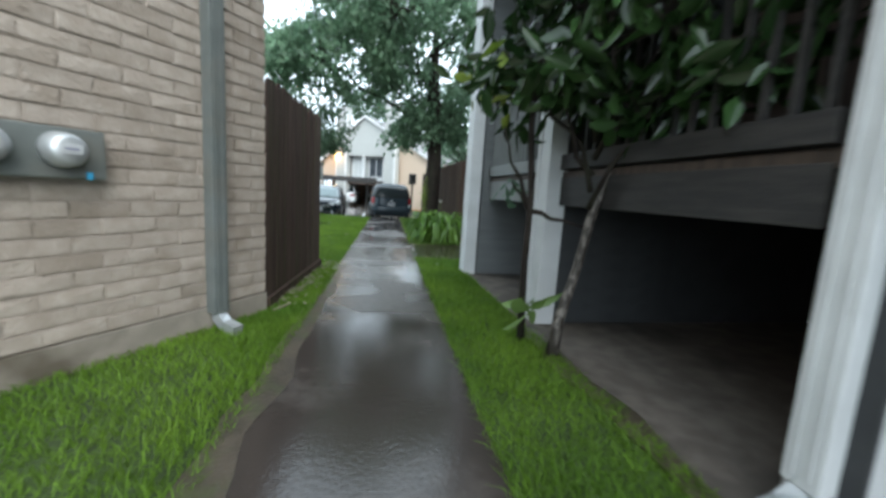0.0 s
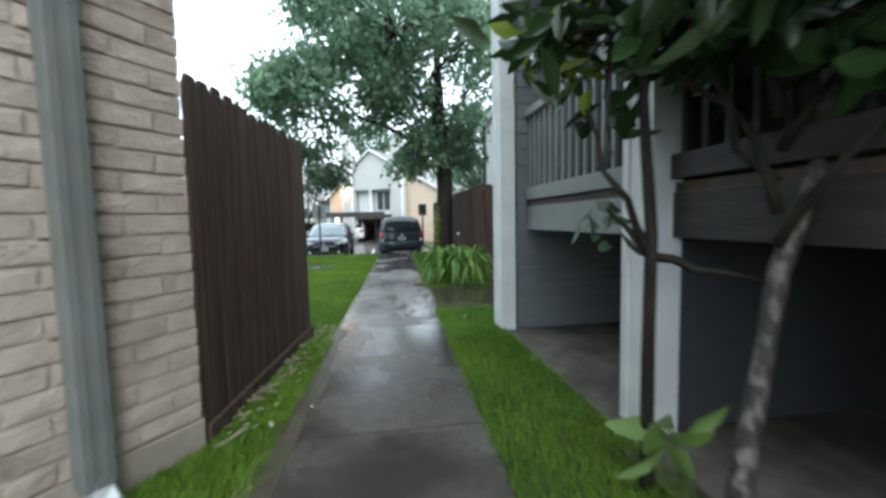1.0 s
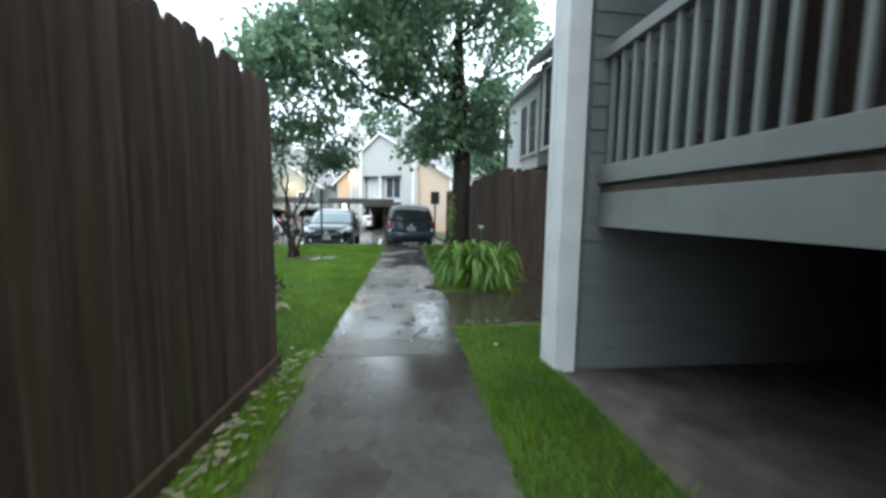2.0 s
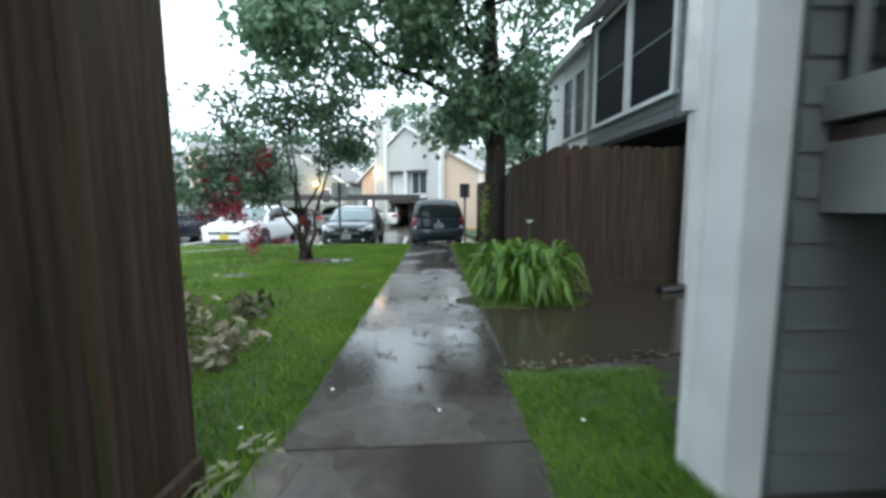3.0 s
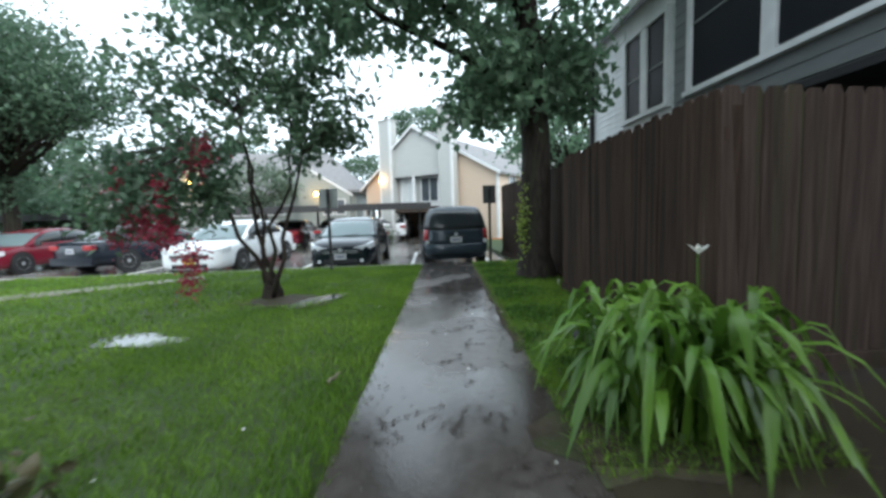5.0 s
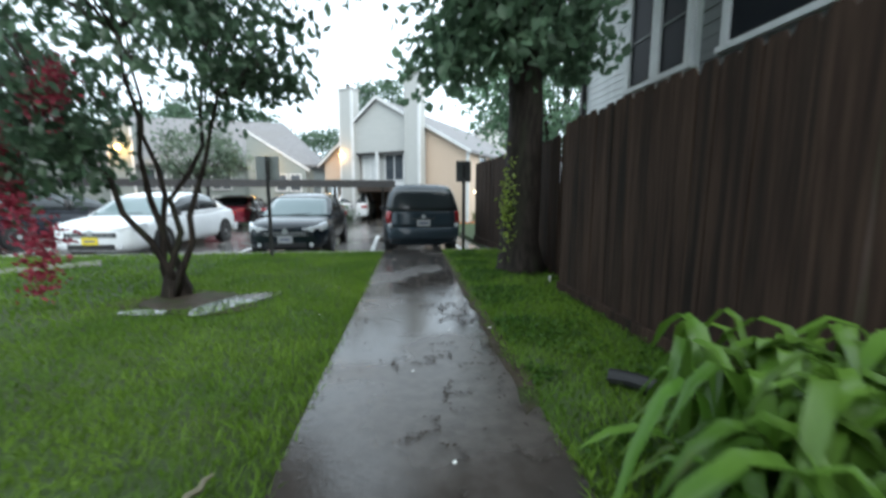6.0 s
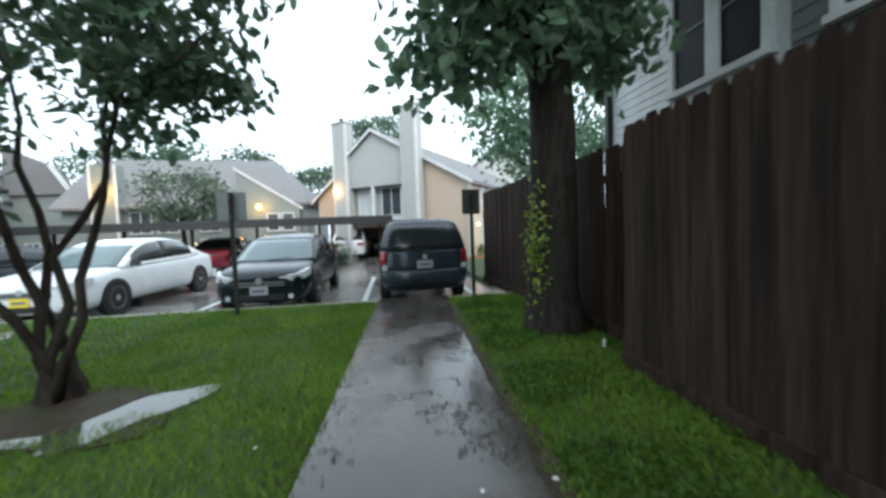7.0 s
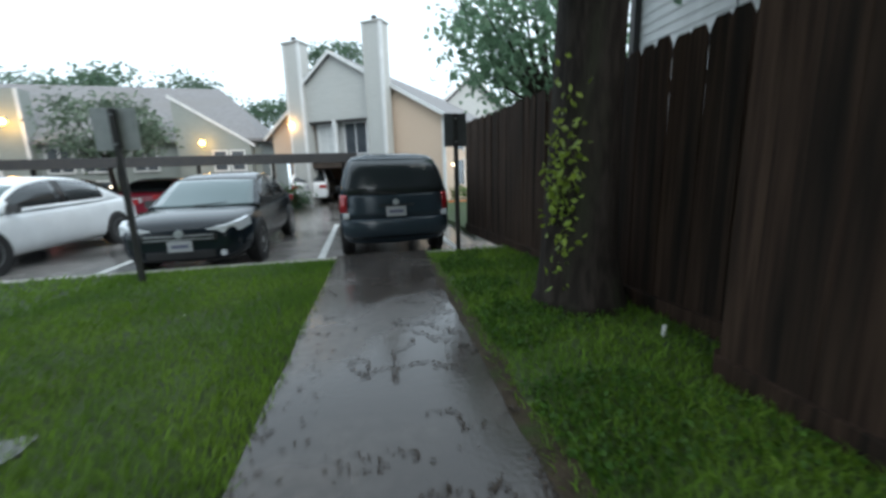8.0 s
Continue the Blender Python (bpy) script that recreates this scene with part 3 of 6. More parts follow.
def window_x(parent, x, y0, y1, z0, z1, mull=(), sash=True):
    """A framed window in a wall that faces -x."""
    win = part("window", box(x - 0.02, x + 0.02, y0 + 0.05, y1 - 0.05, z0 + 0.05, z1 - 0.05), M_SCREEN, parent, "dark screened window in a white frame")
    t = 0.075
    for a in ((y0 - 0.02, y0 + t, z0, z1), (y1 - t, y1 + 0.02, z0, z1)):
        part("frame", box(x - 0.06, x + 0.03, a[0], a[1], a[2], a[3], 0.006), M_WHITE, win)
    part("frame", box(x - 0.06, x + 0.03, y0 + t, y1 - t, z1 - t, z1 - 0.001, 0.006), M_WHITE, win)
    part("sill", box(x - 0.09, x + 0.03, y0 - 0.05, y1 + 0.05, z0 - 0.075, z0 - 0.002, 0.006), M_WHITE, win)
    for m in mull:
        part("mullion", box(x - 0.055, x + 0.03, m - 0.1, m + 0.1, z0, z1 - t, 0.006), M_WHITE, win)
    edges = [y0, *mull, y1]
    if sash:
        for a, b in zip(edges, edges[1:]):
            zm = z0 + (z1 - z0) * 0.45
            part("sash_bar", box(x - 0.035, x + 0.0, a + 0.06, b - 0.06, zm - 0.012, zm + 0.012), M_TRIMGREY, win)
    return win


window_x(grey_house, HX, 10.0, 12.7, 2.87, 4.85, (11.34,))
window_x(grey_house, HX + 0.1, 13.35, 14.75, 2.9, 4.4, (14.05,))


def panel_door(parent, x0, x1, y, z0, z1, mat):
    d = part("door", box(x0, x1, y, y + 0.045, z0, z1, 0.004), mat, parent, "dark red panelled door")
    w = x1 - x0
    for i in range(2):
        for j in range(3):
            xa = x0 + 0.1 + i * (w / 2 - 0.05)
            za = z0 + 0.15 + j * (z1 - z0 - 0.2) / 3
            part("door_panel", box(xa, xa + w / 2 - 0.15, y - 0.008, y + 0.01, za, za + (z1 - z0) / 3 - 0.17, 0.006), mat, d)
    part("door_handle", tube([(x0 + 0.07, y, z0 + 1.0), (x0 + 0.07, y - 0.06, z0 + 1.0)], [0.02, 0.028], 10), M_GALV, d)
    for a, b in ((x0 - 0.09, x0 - 0.004), (x1 + 0.004, x1 + 0.09)):
        part("door_frame", box(a, b, y - 0.05, y + 0.08, z0, z1 + 0.09, 0.004), M_WHITE, parent)
    part("door_frame", box(x0 - 0.004, x1 + 0.004, y - 0.05, y + 0.08, z1 + 0.004, z1 + 0.09, 0.004), M_WHITE, parent)


panel_door(grey_house, 5.03, 5.90, 9.62, 0.03, 2.07, M_RED)
part("door_sill", box(4.93, 5.94, 9.58, 9.80, -0.12, 0.026, 0.004), M_SHADETIMBER, grey_house, "dark worn door sill")
panel_door(grey_house, 5.3, 6.15, 9.64, 2.75, 4.75, M_RED)
# balcony over the porch
part("balcony_floor", box(4.55, 9.0, 7.9, 9.66, 2.5, 2.62), M_DECKWOOD, grey_house)
part("beam", box(4.47, 4.55, 7.85, 9.62, 2.42, 2.68, 0.006), M_WHITE, grey_house, "white balcony edge beam")
part("handrail", box(4.48, 4.54, 7.9, 9.62, 3.5, 3.56, 0.006), M_TRIMGREY, grey_house)
for k in range(14):
    y = 7.95 + k * 0.125
    part("baluster", box(4.497, 4.523, y - 0.013, y + 0.013, 2.68, 3.5), M_DARKMETAL, grey_house)
column("slim white corner post under the overhang", 4.01, 9.58, 0.11, 0.08, 2.45)
column("white porch post beside the red door", 4.60, 9.52, 0.13, 0.06, 2.42)

# ---- far houses across the parking ----
def roof_slab(parent, pts, y0, y1, t=0.14, name="roof"):
    """pts: x, z of eave, ridge, eave."""
    (x0, z0), (x1, z1), (x2, z2) = pts
    part(name, prism([(x0, z0), (x1, z1), (x2, z2), (x2, z2 - t), (x1, z1 - t), (x0, z0 - t)], y0, y1), M_SHINGLE, parent)


def rake(parent, a, b, y, t=0.2):
    (x0, z0), (x1, z1) = a, b
    part("rake_trim", prism([(x0, z0), (x1, z1), (x1, z1 - t), (x0, z0 - t)], y - 0.05, y), M_WHITE, parent)


def far_window(parent, x0, x1, y, z0, z1, pane=None, bars=1):
    w = part("window", box(x0, x1, y - 0.03, y, z0, z1), pane or M_PANE, parent)
    for a in ((x0 - 0.07, x0, z0 - 0.07, z1 + 0.07), (x1, x1 + 0.07, z0 - 0.07, z1 + 0.07)):
        part("frame", box(a[0], a[1], y - 0.07, y, a[2], a[3]), M_WHITE, w)
    part("frame", box(x0, x1, y - 0.07, y, z1, z1 + 0.07), M_WHITE, w)
    part("sill", box(x0, x1, y - 0.09, y, z0 - 0.07, z0), M_WHITE, w)
    for k in range(bars):
        xm = x0 + (x1 - x0) * (k + 1) / (bars + 1)
        part("mullion", box(xm - 0.025, xm + 0.025, y - 0.05, y - 0.028, z0, z1), M_WHITE, w)
    return w


def wall_lamp(x, y, z, mat, colour, power, label, r=0.11):
    ob = thing("wall_lamp", label, "lamp", (x, y, z))
    bm = bmesh.new()
    bmesh.ops.create_icosphere(bm, subdivisions=2, radius=r)
    part("bulb", bm, mat, ob, smooth=True)
    part("bracket", box(-0.04, 0.04, 0.05, 0.32, 0.06, 0.12), M_DARKMETAL, ob)
    if power:
        li = new("glow", bpy.data.lights.new("glow", "POINT"))
        li.data.energy, li.data.color, li.data.shadow_soft_size = power, colour, 0.15
        li.parent = ob
        li.location = (0, -0.25, -0.02)
    return ob


AMB = (1.0, 0.55, 0.16)
far_house = thing("gable_house", "two storey peach brick and grey house with twin chimneys", "house", (0, 0, 0))
FY = 29.5
part("wall", prism([(-4.3, 1.75), (1.0, 1.75), (1.0, ROAD), (3.8, ROAD), (3.8, 3.35), (-0.6, 6.1), (-4.3, 3.1)], FY + 0.5, FY + 13.0), M_PEACH, far_house)
part("wall", box(-4.29, 0.99, FY + 8.0, FY + 8.15, ROAD, 1.74), M_PEACH, far_house, "back wall of the open parking under the house")
part("wall", box(-4.29, -4.14, FY + 1.5, FY + 7.99, ROAD, 1.74), M_PEACH, far_house)
for x in (-4.2, -1.95):
    part("post", box(x - 0.09, x + 0.09, FY + 0.1, FY + 0.28, ROAD, 1.74, 0.01), M_HOUSEGREY, far_house)
RIDGE, EAVE_A, EAVE_B = (-0.6, 6.32), (-4.6, 2.98), (4.0, 3.4)
roof_slab(far_house, [EAVE_A, RIDGE, EAVE_B], FY + 0.3, FY + 13.2)
rake(far_house, EAVE_A, (-1.9, 5.235), FY + 0.3, 0.16)
rake(far_house, (1.0, 5.302), EAVE_B, FY + 0.3, 0.16)
part("wall", prism([(-1.9, 3.5), (1.0, 3.5), (1.0, 5.18), (-0.6, 6.2), (-1.9, 5.1)], FY, FY + 0.5), M_HOUSEGREY, far_house, "grey sided gable bay")
part("beam", box(-1.9, 1.0, FY, FY + 0.49, 1.42, 1.74, 0.01), M_DECKWOOD, far_house)
part("wall", box(-1.9, 1.0, FY + 0.42, FY + 0.5, 1.75, 3.5), M_HOUSEGREY, far_house)
roof_slab(far_house, [(-1.95, 5.22), (-0.6, 6.36), (1.05, 5.29)], FY - 0.15, FY + 0.29, 0.1)
rake(far_house, (-1.95, 5.23), (-0.6, 6.37), FY - 0.15, 0.16)
rake(far_house, (-0.6, 6.37), (1.05, 5.30), FY - 0.15, 0.16)
far_window(far_house, -1.7, -0.95, FY + 0.42, 2.0, 3.35, M_CURTAIN, 1)
far_window(far_house, -0.42, 0.55, FY + 0.42, 2.05, 3.35, M_PANE, 1)
part("post", box(-0.78, -0.62, FY, FY + 0.12, 1.92, 3.5), M_WHITE, far_house)
part("soffit", box(-1.89, 0.99, FY + 0.01, FY + 0.41, 3.42, 3.49), M_DARKMETAL, far_house)
part("balcony_edge", box(-0.9, 1.0, FY - 0.1, FY, 1.75, 1.92), M_WHITE, far_house)
part("balcony_edge", box(-1.9, -0.905, FY - 0.08, FY, 1.75, 1.92), M_HOUSEGREY, far_house)
for x0, x1, h in ((-2.68, -1.9, 6.85), (1.0, 1.76, 7.08)):
    c = part("chimney", box(x0, x1, FY - 0.25, FY + 0.35, ROAD, h, 0.01), M_HOUSEGREY, far_house, "tall grey sided chimney with white corner boards")
    part("corner_board", box(x1 - 0.10, x1 + 0.02, FY - 0.29, FY - 0.2, ROAD, h - 0.03), M_WHITE, c)
    part("corner_board", box(x0 - 0.02, x0 + 0.05, FY - 0.29, FY - 0.2, ROAD, h - 0.03), M_WHITE if x0 < 0 else M_HOUSEGREY, c)
    part("cap", box(x0 - 0.05, x1 + 0.05, FY - 0.31, FY + 0.40, h, h + 0.07, 0.01), M_HOUSEGREY, c)
    part("flue", tube([((x0 + x1) / 2, FY, h + 0.07), ((x0 + x1) / 2, FY, h + 0.3)], [0.09, 0.11], 10), M_DARKMETAL, c)
part("corner_board", box(3.72, 3.84, FY + 0.44, FY + 0.52, ROAD, 3.3), M_WHITE, far_house)
for y in (31.5, 33.5, 35.5):
    for z in (0.5, 2.1):
        w = part("window", box(3.79, 3.82, y, y + 0.8, z, z + 1.1), M_PANE, far_house)
        for a in (y - 0.1, y + 0.8):
            part("frame", box(3.79, 3.86, a, a + 0.1, z - 0.1, z + 1.2), M_WHITE, w)
turned = Matrix.Translation((0.4, FY, 0)) @ pose(0, 0, 0, 0, 0, -33) @ Matrix.Diagonal((1.13, 1, 1, 1)) @ Matrix.Translation((-0.4, -FY, 0))
far_house.matrix_basis = turned
rear = thing("gable_house", "grey roofed house behind the twin chimney house", "house", (0, 0, 0))
part("wall", prism([(4.0, ROAD), (13.0, ROAD), (13.0, 3.6), (8.5, 7.4), (4.0, 3.6)], 40.0, 52.0), M_HOUSEGREY, rear)
roof_slab(rear, [(3.5, 3.5), (8.5, 7.8), (13.5, 3.5)], 39.7, 52.0)
rake(rear, (3.5, 3.52), (8.5, 7.82), 39.7)
rake(rear, (8.5, 7.82), (13.5, 3.52), 39.7)
wall_lamp(*(turned @ Vector((-2.72, FY - 0.1, 3.4))), M_AMBER, AMB, 50, "lit amber wall lamp on the peach brick wall", 0.13)
wall_lamp(*(turned @ Vector((3.9, FY + 1.2, 1.4))), M_WARM, (1, 0.85, 0.6), 0, "small lit porch lamp", 0.06)
wall_lamp(*(turned @ Vector((3.9, FY + 4.4, 1.4))), M_WARM, (1, 0.85, 0.6), 0, "small lit porch lamp", 0.06)

# row house with long roofs to the other side
row = thing("row_house", "long grey row house with steep shingle roofs", "house", (0, 0, 0))
RY = 33.0
part("wall", box(-17.4, -4.6, RY + 0.6, RY + 8, ROAD, 3.0), M_GREENGREY, row)
part("roof", prism([(-17.8, 2.9), (-17.8, 3.05), (-4.3, 3.05), (-4.3, 2.9)], RY + 0.2, RY + 8.2), M_SHINGLE, row)
bm = bmesh.new()
for a, b, c, d in (((-17.8, RY + 0.2, 3.05), (-4.2, RY + 0.2, 3.05), (-7.2, RY + 4.2, 6.1), (-17.8, RY + 4.2, 6.3)),
                   ((-4.2, RY + 0.2, 3.05), (-4.2, RY + 8.2, 3.05), (-7.2, RY + 4.2, 6.1), (-7.2, RY + 4.2, 6.1)),
                   ((-17.8, RY + 8.2, 3.05), (-17.8, RY + 4.2, 6.3), (-7.2, RY + 4.2, 6.1), (-4.2, RY + 8.2, 3.05)),
                   ((-17.8, RY + 0.2, 3.05), (-17.8, RY + 4.2, 6.3), (-17.8, RY + 8.2, 3.05), (-17.8, RY + 8.2, 3.05))):
    vs = [bm.verts.new(p) for p in dict.fromkeys((a, b, c, d))]
    bm.faces.new(vs)
bmesh.ops.recalc_face_normals(bm, faces=bm.faces[:])
part("roof", bm, M_SHINGLE, row, "steep grey shingle roof")
for x0, w in ((-15.6, 1.25),):
    c = part("chimney", box(x0, x0 + w, RY + 0.1, RY + 0.9, ROAD, 5.3), M_GREENGREY, row, "grey chimney breast with white corners")
    for x in (x0, x0 + w):
        part("corner_board", box(x - 0.06, x + 0.06, RY + 0.05, RY + 0.12, ROAD, 5.3), M_WHITE, c)
for x0 in (-14.0, -12.6, -10.4, -8.0):
    far_window(row, x0, x0 + 1.0, RY + 0.6, 1.6, 2.7, M_CURTAIN if int(x0) % 2 else M_PANE, 1)
    far_window(row, x0, x0 + 1.0, RY + 0.6, 0.1, 1.1, M_PANE, 1)
part("wall", prism([(-8.2, ROAD), (-4.9, ROAD), (-4.9, 2.8), (-8.2, 4.9)], RY, RY + 0.6), M_GREENGREY, row, "grey gable end with white rake")
rake(row, (-8.3, 5.05), (-4.7, 2.75), RY, 0.16)
for x0 in (-6.6, -5.8):
    far_window(row, x0, x0 + 0.55, RY, 1.5, 2.4, M_PANE, 0)
wall_lamp(-14.9, RY - 0.2, 3.85, M_AMBER, AMB, 45, "lit amber wall lamp on a chimney breast", 0.14)
wall_lamp(-6.97, RY - 0.3, 2.8, M_AMBER, AMB, 15, "small lit amber wall lamp on a gable", 0.12)
for x in (-10.6, -11.4, -9.2, -4.2):
    wall_lamp(x, RY + 0.25, 0.85, M_WARM, (1, 0.85, 0.6), 0, "small lit porch lamp", 0.07)

left_house = thing("gable_house", "grey-green gabled house with white trim", "house", (0, 0, 0))
LY = 36.0
for x0, x1, zb, zp, y in ((-24.0, -22.3, 3.95, 5.6, LY), (-26.5, -25.0, 3.6, 4.75, LY - 0.4)):
    xm = (x0 + x1) / 2
    part("wall", prism([(x0, ROAD), (x1, ROAD), (x1, zb), (xm, zp), (x0, zb)], y, LY + 6), M_GREENGREY, left_house, "grey-green gable wall")
    roof_slab(left_house, [(x0 - 0.2, zb - 0.1), (xm, zp + 0.2), (x1 + 0.2, zb - 0.1)], y - 0.2, LY + 6)
    rake(left_house, (x0 - 0.2, zb - 0.08), (xm, zp + 0.22), y - 0.2, 0.22)
    rake(left_house, (xm, zp + 0.22), (x1 + 0.2, zb - 0.08), y - 0.2, 0.22)
    for x in (x0 + 0.06, x1 - 0.06):
        part("corner_board", box(x - 0.09, x + 0.09, y - 0.07, y, ROAD, zb - 0.2), M_WHITE, left_house)
    far_window(left_house, xm - 0.22, xm + 0.22, y, zb - 1.2, zb - 0.3, M_PANE, 0)
part("wall", box(-22.3, -19.05, LY + 0.5, LY + 6, ROAD, 4.2), M_GREENGREY, left_house)
part("roof", prism([(-22.35, 4.15), (-18.8, 4.15), (-19.9, 5.85), (-22.2, 6.9), (-22.35, 6.9)], LY + 0.3, LY + 0.9), M_SHINGLE, left_house)
part("rake_trim", prism([(-18.85, 4.1), (-18.6, 4.15), (-19.75, 5.95), (-19.95, 5.85)], LY + 0.2, LY + 0.29), M_WHITE, left_house)
part("wall", box(-25.0, -24.0, LY + 0.6, LY + 6, ROAD, 3.6), M_GREENGREY, left_house)
part("roof", prism([(-25.0, 3.6), (-24.0, 3.6), (-24.0, 5.0), (-25.0, 4.6)], LY + 0.5, LY + 0.9), M_SHINGLE, left_house)
for x in (-21.6, -20.4):
    far_window(left_house, x, x + 0.7, LY + 0.5, 0.3, 1.2, M_PANE, 1)
wall_lamp(-25.45, LY - 0.8, 3.2, M_AMBER, AMB, 25, "lit amber wall lamp on a grey gable", 0.2)

# carports
carport = thing("carport", "long low dark carport roof on steel posts", "carport", (0, 0, 0))
part("roof", box(-26.0, 0.3, 25.0, 29.0, 1.72, 1.80), M_DARKMETAL, carport)
part("edge_beam", box(-26.0, 0.3, 24.9, 25.0, 1.52, 1.82, 0.01), M_DARKMETAL, carport, "dark brown edge beam")
for i in range(10):
    x = -24.6 + i * 2.7
    part("post", box(x - 0.05, x + 0.05, 28.2, 28.3, ROAD, 1.72), M_DARKMETAL, carport)

# ---- vehicles ----
def loft(rings, bm=None, cap=True):
    bm = bm or bmesh.new()
    rows = [[bm.verts.new(p) for p in r] for r in rings]
    k = len(rows[0])
    for a, b in zip(rows, rows[1:]):
        for i in range(k):
            bm.faces.new((a[i], a[(i + 1) % k], b[(i + 1) % k], b[i]))
    if cap:
        bm.faces.new(rows[0][::-1])
        bm.faces.new(rows[-1])
    bmesh.ops.recalc_face_normals(bm, faces=bm.faces[:])
    return bm


SHAPES = {
    # stations: part of length, low z, top z, part of half width; cabin: cowl, rear foot, roof front, roof rear, foot z, rear foot z
    "sedan": ([(0, .28, .58, .60), (.006, .22, .68, .74), (.02, .19, .735, .85), (.05, .18, .79, .93), (.10, .18, .84, .975), (.17, .18, .88, .995), (.25, .18, .915, 1), (.5, .18, .925, 1), (.78, .18, .99, 1), (.93, .2, 1.0, .96), (.985, .26, .95, .88), (1, .34, .8, .8)],
              (.235, .86, .37, .68, .90, .97)),
    "van": ([(0, .32, .66, .74), (.015, .24, .80, .88), (.06, .2, .92, .96), (.20, .18, 1.0, 1), (.5, .18, 1.02, 1), (.85, .18, 1.04, 1), (.93, .2, 1.02, .97), (.955, .24, .98, .95), (.965, .34, .9, .90)],
            (.19, .995, .33, .965, .98, 1.03)),
    "suv": ([(0, .34, .7, .74), (.015, .27, .84, .88), (.06, .24, .93, .96), (.24, .22, 1.02, 1), (.5, .22, 1.04, 1), (.85, .22, 1.06, 1), (.97, .24, 1.06, .97), (1, .36, 1.0, .92)],
            (.24, .97, .36, .86, 1.0, 1.04)),
}


def quad_part(name, pts, mat, parent, inward, label=""):
    bm = bmesh.new()
    a = [bm.verts.new(p) for p in pts]
    b = [bm.verts.new(Vector(p) + Vector(inward)) for p in pts]
    bm.faces.new(a)
    bm.faces.new(b[::-1])
    for i in range(4):
        bm.faces.new((a[i], b[i], b[(i + 1) % 4], a[(i + 1) % 4]))
    bmesh.ops.recalc_face_normals(bm, faces=bm.faces[:])
    return part(name, bm, mat, parent, label)


def curved_glass(name, b0, b1, t0, t1, bulge, mat, parent):
    """A pane bowed along y between a lower edge b0-b1 and an upper edge t0-t1."""
    n, rows = 10, 4
    bm = bmesh.new()
    sheets = []
    for depth in (0.0, 0.012):
        grid = []
        for j in range(rows + 1):
            g = j / rows
            line = []
            for i in range(n + 1):
                u = 2 * i / n - 1
                lo, hi = Vector(b0).lerp(Vector(b1), i / n), Vector(t0).lerp(Vector(t1), i / n)
                p = lo.lerp(hi, g)
                p.y += bulge * (1 - u * u) * (1 - 0.55 * g) + bulge * 0.25 * math.sin(math.pi * g) - depth * (1 if bulge > 0 else -1)
                line.append(bm.verts.new(p))
            grid.append(line)
        sheets.append(grid)
    for grid in sheets:
        for a, b in zip(grid, grid[1:]):
            for i in range(n):
                bm.faces.new((a[i], a[i + 1], b[i + 1], b[i]))
    bmesh.ops.recalc_face_normals(bm, faces=bm.faces[:])
    return part(name, bm, mat, parent, smooth=True)


